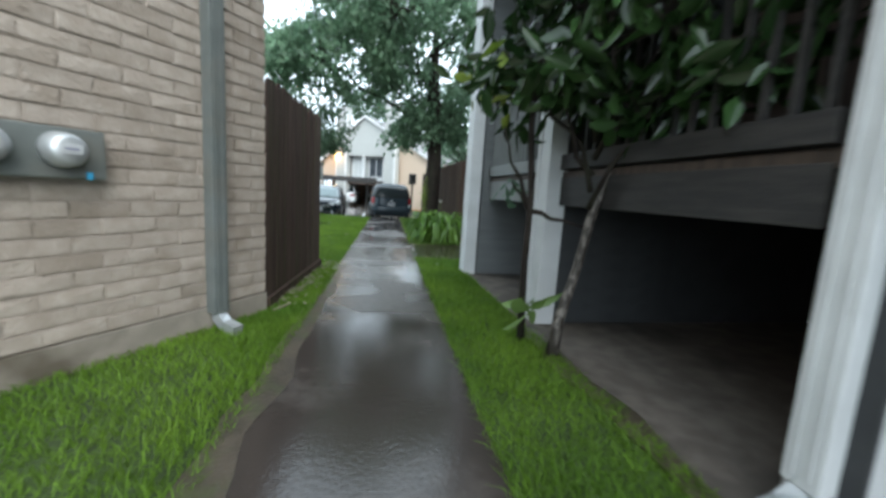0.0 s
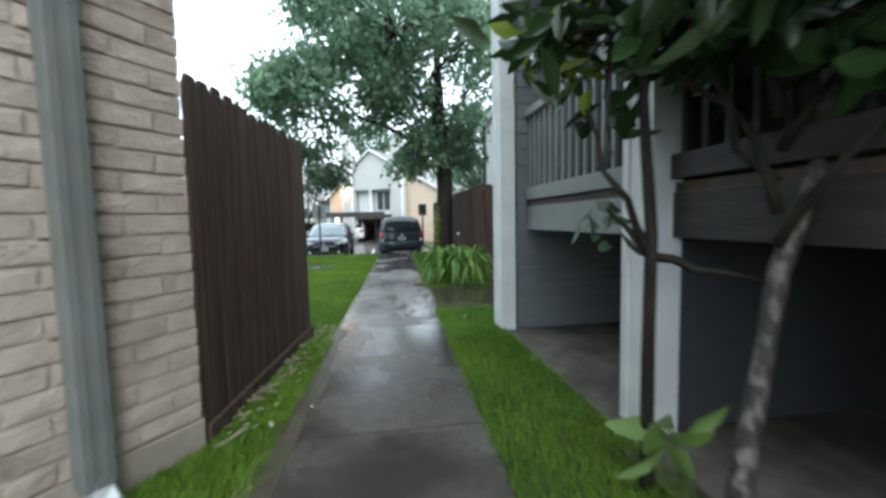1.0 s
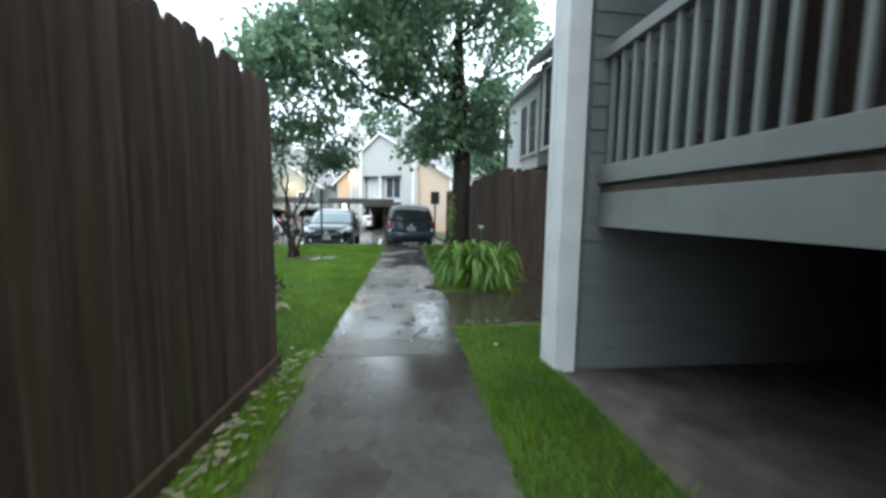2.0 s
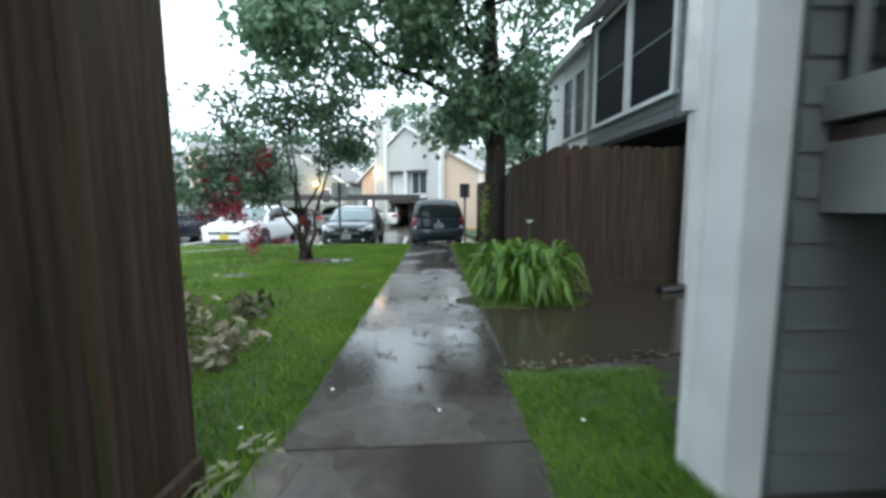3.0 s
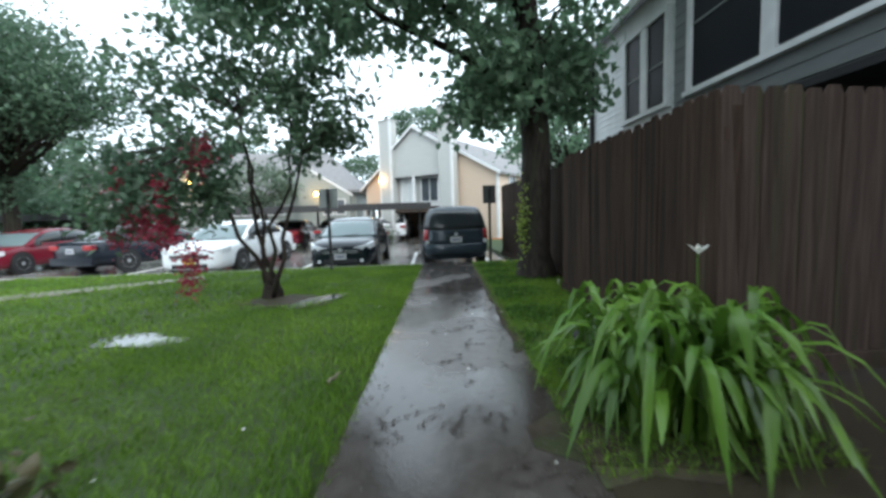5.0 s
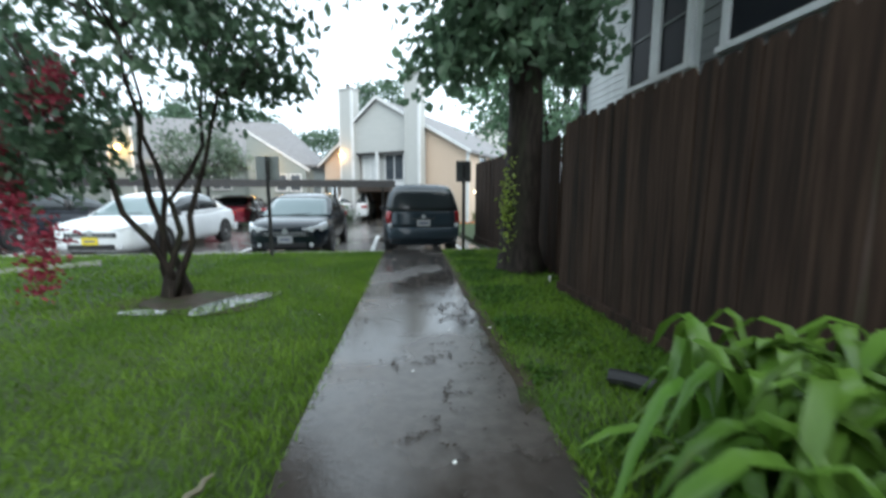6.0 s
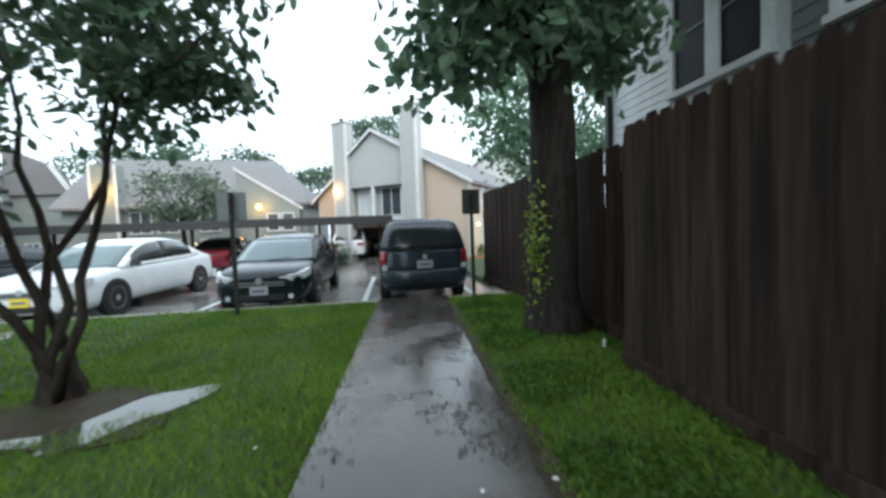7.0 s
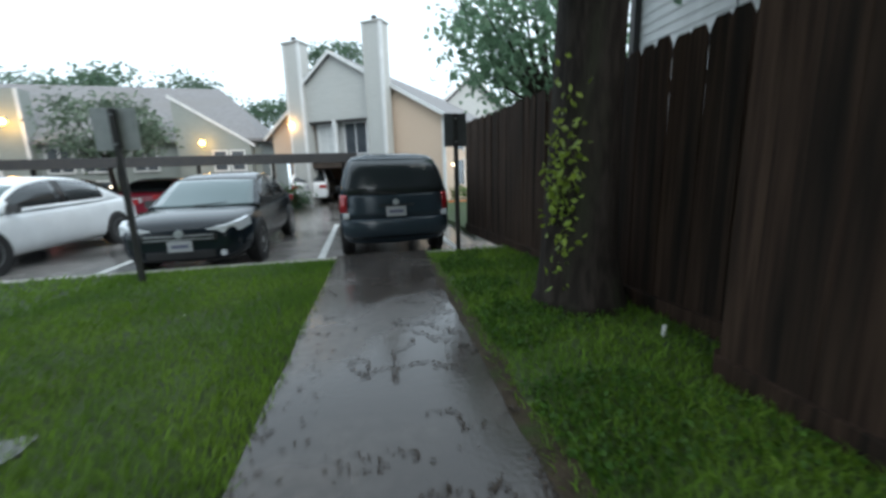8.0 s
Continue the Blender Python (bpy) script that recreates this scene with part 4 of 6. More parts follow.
def greenhouse(ob, L, hw, H, k, coat, screen):
    """Arched sedan cabin: one curved shell, cut into roof, pillars and panes."""
    prof = ((.20, .86), (.235, .90), (.30, 1.10), (.36, 1.27), (.42, 1.385), (.50, 1.44), (.58, 1.455), (.66, 1.42), (.74, 1.32), (.81, 1.17), (.875, 1.02), (.92, .95))
    fx, fz = [p[0] for p in prof], [p[1] for p in prof]
    fs = [.235 + (.895 - .235) * i / 44 for i in range(45)]
    tops = [sum(float(np.interp(f + d, fx, fz)) for d in (-.03, -.015, 0, .015, .03)) / 5 * k * H / (1.46 * k) for f in fs]
    grid = []
    for f, zt in zip(fs, tops):
        zb = (.87 + .09 * (f - .235) / .66) * k
        zt = max(zt, zb + 0.03)
        h = zt - zb
        wb = hw * (.945 if f < .7 else .945 - .35 * (f - .7))
        tilt = lambda z: wb - (z - zb) * 0.36
        ws = tilt(zb + h * 0.86)
        half = [(wb, zb), (tilt(zb + min(0.07, h * .3)), zb + min(0.07, h * .3)), (tilt(zb + h * .45) + 0.012 * min(1, h * 3), zb + h * .45), (ws, zb + h * .86), (ws - 0.07, zb + h * .955), (ws * .72, zb + h * .985), (ws * .38, zt), (0, zt + 0.006)]
        row = half + [(-x, z) for x, z in reversed(half[:-1])]
        line = []
        for x, z in row:
            u = min(1, abs(x) / ws)
            bow = -0.17 * (1 - u * u) * max(0, 1 - (f - .235) / .22) + 0.15 * (1 - u * u) * max(0, 1 - (.895 - f) / .22)
            line.append((x, f * L + bow, z))
        grid.append(line)
    cells = {}
    for j in range(44):
        f = (fs[j] + fs[j + 1]) / 2
        for i in range(14):
            c = min(i, 13 - i)
            kind = "roof"
            if c in (1, 2):
                side = i < 7
                if .305 < f < .525:
                    kind = ("side_window", side, 0)
                elif .525 <= f < .545:
                    kind = ("pillar", side)
                elif .545 <= f < .765:
                    kind = ("side_window", side, 1)
            elif c >= 4 and f < .385:
                kind = "windscreen"
            elif c >= 4 and f > .70 and f < .875:
                kind = "rear_window"
            cells.setdefault(kind, []).append((j, i))
    for kind, faces in cells.items():
        name = kind if type(kind) is str else kind[0]
        bm = bmesh.new()
        seen = {}
        for j, i in faces:
            vs = []
            for q in ((j, i), (j, i + 1), (j + 1, i + 1), (j + 1, i)):
                if q not in seen:
                    seen[q] = bm.verts.new(grid[q[0]][q[1]])
                vs.append(seen[q])
            bm.faces.new(vs)
        bmesh.ops.recalc_face_normals(bm, faces=bm.faces[:])
        mat = {"roof": coat, "pillar": M_BLACK, "windscreen": screen}.get(name, M_CARGLASS)
        shell = part(name, bm, mat, ob, smooth=True)
        thick = shell.modifiers.new("thickness", "SOLIDIFY")
        thick.thickness = 0.02 if mat is coat else 0.008
        thick.offset = -1 if mat is coat else 0
    part("wiper", tube([(-hw * .1, .225 * L - 0.12, .93 * k), (hw * .42, .23 * L - 0.06, .97 * k)], [0.008, 0.006], 5), M_BLACK, ob)


def wagon_cabin(ob, L, hw, H, y_cowl, coat, screen):
    """Upright rounded wagon shell: flanks, roof, tailgate and panes from one grid."""
    zs = [0.34, 0.44, 0.56, 0.62, 0.66, 0.76, 0.88, 0.98, 1.03, 1.15, 1.28, 1.38, 1.44, H - 0.09, H - 0.03]
    wide = lambda z: hw * float(np.interp(z, (.30, .45, .6, .8, 1.0, 1.2, 1.4, H - 0.1, H), (.90, .975, .985, 1.0, .985, .935, .87, .80, .70)))
    lean = lambda z: float(np.interp(z, (.3, .36, .44, .60, .64, 1.0, 1.42, H - 0.06, H), (.06, .01, -.035, -.035, .0, .01, .14, .22, .34)))
    us = [-1, -.97, -.93, -.87, -.66, -.33, 0, .33, .66, .87, .93, .97, 1]
    tail = [[(u * wide(z), L - lean(z) - 0.13 * abs(u) ** 7, z) for u in us] for z in zs]
    nose = lambda z: y_cowl + max(0.0, z - 0.98) * 1.05
    fs = [0, .04, .12, .25, .36, .40, .55, .66, .70, .82, .93, .97, 1]
    flanks = {}
    for sgn, col in ((-1, 0), (1, -1)):
        flanks[sgn] = [[(sgn * wide(z), nose(z) + (tail[j][col][1] - nose(z)) * f, z) for f in fs] for j, z in enumerate(zs) if z > 0.9]
    cells = {}
    for j in range(len(zs) - 1):
        for i in range(len(us) - 1):
            glass = 8 <= j < 13 and 2 <= i < 10
            lamp = 5 <= j < 8 and i in (0, 1, 2, 9, 10, 11)
            kind = "rear_window" if glass else ("tail_lamp", i < 6) if lamp else "rear_bumper" if j < 4 else "tailgate"
            cells.setdefault(kind, []).append([tail[j][i], tail[j][i + 1], tail[j + 1][i + 1], tail[j + 1][i]])
    for sgn, grid in flanks.items():
        for j in range(len(grid) - 1):
            for i in range(len(fs) - 1):
                glass = 1 <= j < 5 and (1 <= i < 4 or 5 <= i < 7 or 8 <= i < 10)
                kind = ("side_window", sgn, 0 if i < 4 else 1 if i < 7 else 2) if glass else ("side_panel", sgn)
                cells.setdefault(kind, []).append([grid[j][i], grid[j][i + 1], grid[j + 1][i + 1], grid[j + 1][i]])
    a, b = flanks[-1][-1], flanks[1][-1]
    arch = lambda p, q, u: (p[0] + (q[0] - p[0]) * u, p[1], p[2] + 0.05 * (1 - (2 * u - 1) ** 4))
    steps = [0, .06, .2, .4, .6, .8, .94, 1]
    for i in range(len(fs) - 1):
        for u, v in zip(steps, steps[1:]):
            cells.setdefault("roof", []).append([arch(a[i], b[i], u), arch(a[i], b[i], v), arch(a[i + 1], b[i + 1], v), arch(a[i + 1], b[i + 1], u)])
    for u, v in zip(us, us[1:]):
        p, q = (1 + u) / 2, (1 + v) / 2
        k0, k1 = us.index(u), us.index(v)
        cells["roof"].append([tail[-1][k0], tail[-1][k1], arch(a[-1], b[-1], q), arch(a[-1], b[-1], p)])
    looks = {"rear_window": M_CARGLASS, "side_window": M_CARGLASS, "tail_lamp": M_TAIL}
    for kind, quads in cells.items():
        name = kind if type(kind) is str else kind[0]
        bm = bmesh.new()
        for quad in quads:
            bm.faces.new([bm.verts.new(p) for p in quad])
        bmesh.ops.remove_doubles(bm, verts=bm.verts[:], dist=0.0005)
        bmesh.ops.recalc_face_normals(bm, faces=bm.faces[:])
        shell = part(name, bm, looks.get(name, coat), ob, smooth=True)
        thick = shell.modifiers.new("thickness", "SOLIDIFY")
        thick.thickness, thick.offset = (0.02, -1) if name not in looks else (0.012, 0)
    part("wiper", tube([(-.02, L - lean(1.03) + 0.02, 1.03), (hw * .45, L - lean(1.1) + 0.015, 1.06)], [0.01, 0.007], 5), M_BLACK, ob)
    part("badge", tube([(0, L - 0.005, .90), (0, L + 0.012, .90)], [.05, .045], 14), M_GALV, ob)
    part("tailgate_handle", box(-hw * .32, hw * .32, L - 0.03, L + 0.012, .845, .868, 0.005), M_BLACK, ob)
    for sgn in (-1, 1):
        part("reflector", box(min(sgn * hw * .84, sgn * hw * .95), max(sgn * hw * .84, sgn * hw * .95), L - .09, L - .02, .665, .755, 0.015), M_LAMPGLASS, ob)
    zt = H - 0.06
    curved_glass("windscreen", (-hw * .9, y_cowl, .98), (hw * .9, y_cowl, .98), (-wide(zt) * .97, nose(zt), zt), (wide(zt) * .97, nose(zt), zt), -0.1, screen, ob)
    part("cabin", loft([[(x * hw, y, 0.95) for x, y in ((-.86, y_cowl + .2), (.86, y_cowl + .2), (.86, L - .3), (-.86, L - .3))], [(x * hw, y, 1.2) for x, y in ((-.8, y_cowl + .5), (.8, y_cowl + .5), (.8, L - .4), (-.8, L - .4))]]), M_BLACK, ob, "dark seats and trim inside")


def car(label, category, shape, L, W, H, coat, at, rz, screen=None, plate_mat=None, grille=True, group="parked cars"):
    """Front bumper at local y = 0, facing -y."""
    ob = thing("car", label, category, (*at, ROAD), rz, group)
    st, (cowl, foot, rf, rr, zc, zr) = SHAPES[shape]
    k = H / (1.46 if shape == "sedan" else 1.66)
    hw = W / 2
    rings = []
    for f, zl, zt, wf in st:
        zl, zt, w = zl * k, zt * k, hw * wf
        m = zl + (zt - zl) * 0.5
        right = [(0.80 * w, zl), (0.95 * w, zl + 0.08), (0.995 * w, zl + 0.2 * (zt - zl) + 0.05), (w, m), (0.985 * w, m + 0.25 * (zt - zl)), (0.955 * w, zt - 0.05), (0.87 * w, zt), (0.5 * w, zt + 0.018), (0, zt + 0.024)]
        prof = right + [(-x, z) for x, z in reversed(right[:-1])]
        rings.append([(x, f * L, z) for x, z in prof])
    body = part("body", loft(rings), coat, ob, smooth=True)
    body.modifiers.new("rounding", "SUBSURF").render_levels = 1
    # cabin
    zc = SHAPES[shape][1][4] * k
    if shape == "sedan":
        greenhouse(ob, L, hw, H, k, coat, screen or M_WINDSHIELD)
    elif shape == "van":
        wagon_cabin(ob, L, hw, H, cowl * L, coat, screen or M_WINDSHIELD)
    else:
        y0, y1, y2, y3 = cowl * L, foot * L, rf * L, rr * L
        zc, zr, wb, wt = zc * k, zr * k, hw * 0.92, hw * 0.745
        zt = H - 0.05
        A, B, C, D = (-wb, y0, zc), (wb, y0, zc), (wb, y1, zr), (-wb, y1, zr)
        E, F, G, I = (-wt, y2, zt), (wt, y2, zt), (wt, y3, zt), (-wt, y3, zt)
        core = bmesh.new()
        s = 0.96
        loft([[(x * s, L / 2 + (y - L / 2) * s, z - 0.02) for x, y, z in (A, B, C, D)], [(x * s, L / 2 + (y - L / 2) * s, z - 0.02) for x, y, z in (E, F, G, I)]], core)
        part("cabin", core, M_BLACK, ob)
        mid = lambda p, q, f: tuple(a + (b - a) * f for a, b in zip(p, q))
        part_in = 0.012
        curved_glass("windscreen", mid(A, B, .03), mid(A, B, .97), mid(E, F, .04), mid(E, F, .96), -0.13, screen or M_WINDSHIELD, ob)
        curved_glass("rear_window", mid(D, C, .06), mid(D, C, .94), mid(I, G, .07), mid(I, G, .93), 0.12, M_CARGLASS, ob)
        part("wiper", tube([(-wb * .1, y0 - 0.10, zc + 0.02), (wb * .45, y0 - 0.06, zc + 0.05)], [0.008, 0.006], 5), M_BLACK, ob)
        for sgn, p, q, u, v in ((-1, A, D, E, I), (1, B, C, F, G)):
            for f0, f1 in ((.06, .5), (.53, .93)):
                quad_part("side_window", [mid(p, q, f0), mid(p, q, f1), mid(u, v, f1 if f1 < .9 else .96), mid(u, v, f0 if f0 > .1 else .04)], M_CARGLASS, ob, (-sgn * part_in, 0, 0))
        for p, q in ((A, E), (B, F), (C, G), (D, I)):
            part("pillar", tube([p, mid(p, q, .5), q], [0.055, 0.045, 0.04], 6), coat, ob)
        for p, q, u, v in ((A, D, E, I), (B, C, F, G)):
            part("pillar", tube([mid(p, q, .515), mid(u, v, .515)], [0.035, 0.03], 6), M_BLACK, ob)
        roof = []
        for f, lift in ((0, -0.015), (.05, .02), (.2, .05), (.5, .065), (.8, .05), (.95, .02), (1, -0.015)):
            y = y2 - 0.10 + (y3 - y2 + 0.18) * f
            w = wt * 1.05
            roof.append([(-w, y, zt - 0.02), (-w * .96, y, zt + lift * .5), (-w * .6, y, zt + lift), (0, y, zt + lift * 1.15), (w * .6, y, zt + lift), (w * .96, y, zt + lift * .5), (w, y, zt - 0.02), (0, y, zt - 0.035)])
        top = part("roof", loft(roof), coat, ob, smooth=True)
        top.modifiers.new("rounding", "SUBSURF").render_levels = 1
    # wheels
    R = 0.34
    tyre = bmesh.new()
    prof = [(R * .62, -.10), (R * .95, -.105), (R, -.075), (R, .075), (R * .95, .105), (R * .62, .10)]
    loft([[(x, r * math.cos(a), r * math.sin(a)) for r, x in prof] for a in [2 * math.pi * i / 24 for i in range(25)]], tyre, cap=False)
    tm = bpy.data.meshes.new("wheel")
    tyre.to_mesh(tm)
    tyre.free()
    rim = bmesh.new()
    for i in range(5):
        a = 2 * math.pi * i / 5
        d = Vector((0, math.cos(a), math.sin(a)))
        n = Vector((0, -math.sin(a), math.cos(a)))
        pts = [d * 0.03 + n * 0.03, d * R * .63 + n * 0.045, d * R * .63 - n * 0.045, d * 0.03 - n * 0.03]
        va = [rim.verts.new(p + Vector((0.085, 0, 0))) for p in pts]
        vb = [rim.verts.new(p + Vector((0.06, 0, 0))) for p in pts]
        rim.faces.new(va)
        for j in range(4):
            rim.faces.new((va[j], vb[j], vb[(j + 1) % 4], va[(j + 1) % 4]))
    tube([(0.05, 0, 0), (0.095, 0, 0)], [R * .2, R * .17], 12, rim)
    loft([[(x, r * math.cos(a), r * math.sin(a)) for r, x in ((R * .6, .06), (R * .66, .06), (R * .66, .1), (R * .6, .1))] for a in [2 * math.pi * i / 24 for i in range(25)]], rim, cap=False)
    tube([(0.0, 0, 0), (0.03, 0, 0)], [R * .64, R * .64], 20, rim)
    bmesh.ops.recalc_face_normals(rim, faces=rim.faces[:])
    rm = bpy.data.meshes.new("rim")
    rim.to_mesh(rm)
    rim.free()
    for sgn in (-1, 1):
        for f in (.19, .80):
            part("wheel_arch", tube([(sgn * (hw * .9), f * L, R), (sgn * (hw + 0.004), f * L, R)], [R * 1.09, R * 1.09], 26), M_BLACK, ob)
            w = meshed("wheel", tm, M_TYRE, ob, "black tyre")
            w.matrix_basis = pose(sgn * (hw - 0.09), f * L, R, 0, 0, 0 if sgn > 0 else 180)
            r = meshed("rim", rm, M_RIM, w)
    # lamps, mirrors, plates
    zl = 0.63 * k
    for sgn in (-1, 1):
        part("headlamp", loft([[(sgn * hw * a, .004 * L, zl + z) for a, z in ((.40, -.05), (.66, -.03), (.66, .06), (.40, .03))], [(sgn * hw * a, .03 * L, zl + z) for a, z in ((.45, -.06), (.885, -.02), (.875, .11), (.45, .08))], [(sgn * hw * a, .085 * L, zl + z) for a, z in ((.55, -.02), (.972, .03), (.965, .16), (.55, .16))]]), M_LAMPGLASS, ob)
        zt0 = 0.82 * k
        if shape != "van":
            part("tail_lamp", box(min(sgn * hw * .55, sgn * hw * .92), max(sgn * hw * .55, sgn * hw * .92), L * .97, L * 1.0, zt0 - .07, zt0 + .07, 0.02), M_TAIL, ob)
        part("mirror", loft([[(sgn * (hw * .93 + a), cowl * L + .25 + b, zc + z) for a, b, z in ((0, 0, 0), (.17, .02, -.01), (.18, .04, .11), (0, .03, .12))] for _ in (0,)] + [[(sgn * (hw * .93 + a), cowl * L + .33 + b, zc + z) for a, b, z in ((0, 0, 0), (.15, .02, .0), (.16, .02, .1), (0, .02, .11))]]), M_BLACK, ob)
    if grille:
        part("grille", box(-hw * .55, hw * .55, -.004, .05, .50 * k, .60 * k, 0.01), M_BLACK, ob)
        for z in (.525, .575):
            part("grille_bar", box(-hw * .5, hw * .5, -.012, .0, z * k - .006, z * k + .006, 0.003), M_GALV, ob, "chrome grille bar")
        for sgn in (-1, 1):
            part("fog_lamp", tube([(sgn * hw * .62, .012, .31 * k), (sgn * hw * .62, .05, .31 * k)], [.045, .05], 12), M_LAMPGLASS, ob)
        part("badge", tube([(0, -.012, .60 * k), (0, .01, .60 * k)], [.055, .06], 14), M_GALV, ob)
        part("grille", box(-hw * .5, hw * .5, -.004, .06, .25 * k, .36 * k, 0.01), M_BLACK, ob)
    for y, z in ((-.012, .43 * k), (L, .83 * k if shape == "suv" else .72 * k if shape == "sedan" else .76)):
        p = part("plate", box(-.155, .155, y - .008, y + .012, z - .075, z + .075, 0.004), (plate_mat or M_PLATE), ob)
        yy = y - .011 if y < 1 else y + .0125
        part("print", box(-.11, .11, yy, yy + .002, z - .022, z + .022), M_BAR, p)
    if shape != "van":
        part("rear_bumper", loft([[(x * hw, L + y, z * k) for x, z in ((-.9, .3), (.9, .3), (.93, .52), (-.93, .52))] for y in (-.1, .025)]), coat, ob)
    return ob


P_TEAL = paint("dark_teal_paint", (0.026, 0.040, 0.052))
P_BLACK = paint("blue_black_paint", (0.007, 0.012, 0.017))
P_WHITE = paint("white_car_paint", (0.72, 0.74, 0.76))
P_RED = paint("red_car_paint", (0.15, 0.012, 0.024))
P_NAVY = paint("black_car_paint", (0.009, 0.012, 0.019))
P_GREY = paint("grey_car_paint", (0.17, 0.18, 0.18))
P_MAROON = paint("maroon_car_paint", (0.09, 0.03, 0.02))
car("dark teal boxy wagon parked nose-in at the walk's end", "car", "van", 4.2, 1.72, 1.63, P_TEAL, (0.74, 21.6), 182, grille=False)
car("dark green-black sedan parked facing the lawn", "car", "sedan", 4.55, 1.76, 1.46, P_BLACK, (-2.15, 17.25), 0)
car("white sedan with yellow front plate facing the lawn", "car", "sedan", 4.85, 1.84, 1.49, P_WHITE, (-6.0, 17.25), -3, plate_mat=M_PLATEYEL)
car("black sedan parked tail towards the lawn", "car", "sedan", 4.85, 1.85, 1.44, P_NAVY, (-8.85, 23.4), 163)
car("red sedan parked facing the lawn", "car", "sedan", 4.6, 1.78, 1.42, P_RED, (-13.4, 18.8), 0)
car("grey sedan parked facing the lawn", "car", "sedan", 4.6, 1.78, 1.48, P_GREY, (-16.5, 19.0), 0)
car("white sport utility vehicle under the carport", "car", "suv", 4.2, 1.74, 1.62, P_WHITE, (-1.75, 35.0), 176)
car("red sedan under the carport", "car", "sedan", 4.5, 1.78, 1.42, P_RED, (-6.85, 30.4), 180)
car("maroon sedan under the carport", "car", "sedan", 4.6, 1.78, 1.46, P_MAROON, (-9.75, 30.0), 180)
car("dark sedan under the carport", "car", "sedan", 4.6, 1.78, 1.46, P_GREY, (-4.35, 30.0), 180)

# ---- signs ----
def parking_sign(label, x, y, h, w, ph, rz, face):
    ob = thing("parking_sign", label, "sign", (x, y, 0), rz, "parking signs")
    part("post", box(-0.03, 0.03, -0.02, 0.02, -0.2, h, 0.004), M_DARKMETAL, ob)
    part("panel", box(-w / 2, w / 2, 0.022, 0.030, h - ph, h + 0.01, 0.003), face, ob, "blank back of a metal sign panel")
    for z in (h - 0.06, h - ph + 0.06):
        part("bolt", tube([(0, -0.022, z), (0, -0.032, z)], [0.012, 0.012], 6), M_GALV, ob)
    return ob


parking_sign("dark steel post with a pale sign panel on the lawn edge", -2.1, 16.1, 1.88, 0.42, 0.42, 0, M_SIGNPALE)
parking_sign("dark steel post with a dark panel beside the walk", 1.66, 16.55, 1.88, 0.31, 0.42, 0, M_SIGN)

# ---- plants ----
def leaf_mesh(name, pts, length, width, seed, mat, parent, droop=0.5, label="", spread=0.35, fold=0.25, axis=None):
    """Folded leaf blades at the points given (n, 3)."""
    r = np.random.RandomState(seed)
    n = len(pts)
    d = r.normal(size=(n, 3))
    if axis is not None:
        d = d * spread * 2 + axis
    d[:, 2] -= droop
    d /= np.linalg.norm(d, axis=1)[:, None]
    s = np.cross(d, r.normal(size=(n, 3)))
    s /= np.linalg.norm(s, axis=1)[:, None] + 1e-9
    u = np.cross(d, s)
    L = length * r.uniform(1 - spread, 1 + spread, n)[:, None]
    W = width * r.uniform(1 - spread, 1 + spread, n)[:, None]
    a, c = pts, pts + d * L
    m1 = pts + d * L * 0.45 + s * W * 0.5 + u * W * fold
    m2 = pts + d * L * 0.45 - s * W * 0.5 + u * W * fold
    t1 = pts + d * L * 0.78 + s * W * 0.3 + u * W * fold * 0.6 - np.array((0, 0, 0.03)) * L
    t2 = pts + d * L * 0.78 - s * W * 0.3 + u * W * fold * 0.6 - np.array((0, 0, 0.03)) * L
    verts = np.stack([a, m1, t1, c, t2, m2], 1).reshape(-1, 3)
    base = np.arange(n)[:, None] * 6
    faces = np.concatenate([base + np.array([0, 1, 2, 3]), base + np.array([0, 3, 4, 5])])
    return tagged(arrays(name, verts, faces, mat, parent, label), kind="stuff")


def clumps(r, centre, radii, n, shell=0.55):
    """Clump centres in an ellipsoid, more near its skin."""
    v = r.normal(size=(n, 3))
    v /= np.linalg.norm(v, axis=1)[:, None]
    return np.array(centre) + v * (r.uniform(shell, 1.0, n) ** 0.7)[:, None] * np.array(radii)


def crown(seed, groups, leaves, size):
    """Leaf points round clump centres; groups: centre, radii, number of clumps."""
    r = np.random.RandomState(seed)
    cs = np.concatenate([clumps(r, *g) for g in groups])
    pts = np.repeat(cs, leaves, 0) + r.normal(size=(len(cs) * leaves, 3)) * np.array((size, size, size * 0.75))
    return cs, pts


def grow(bm, start, targets, r0, seed, seg=5, n=5, bend=0.18):
    rng = random.Random(seed)
    for t in targets:
        pts = wander(start, t, n, bend * (Vector(t) - Vector(start)).length * 0.35, rng)
        tube(pts, [r0 * (1 - 0.85 * i / n) + 0.004 for i in range(n + 1)], seg, bm, 0.1)
    return bm


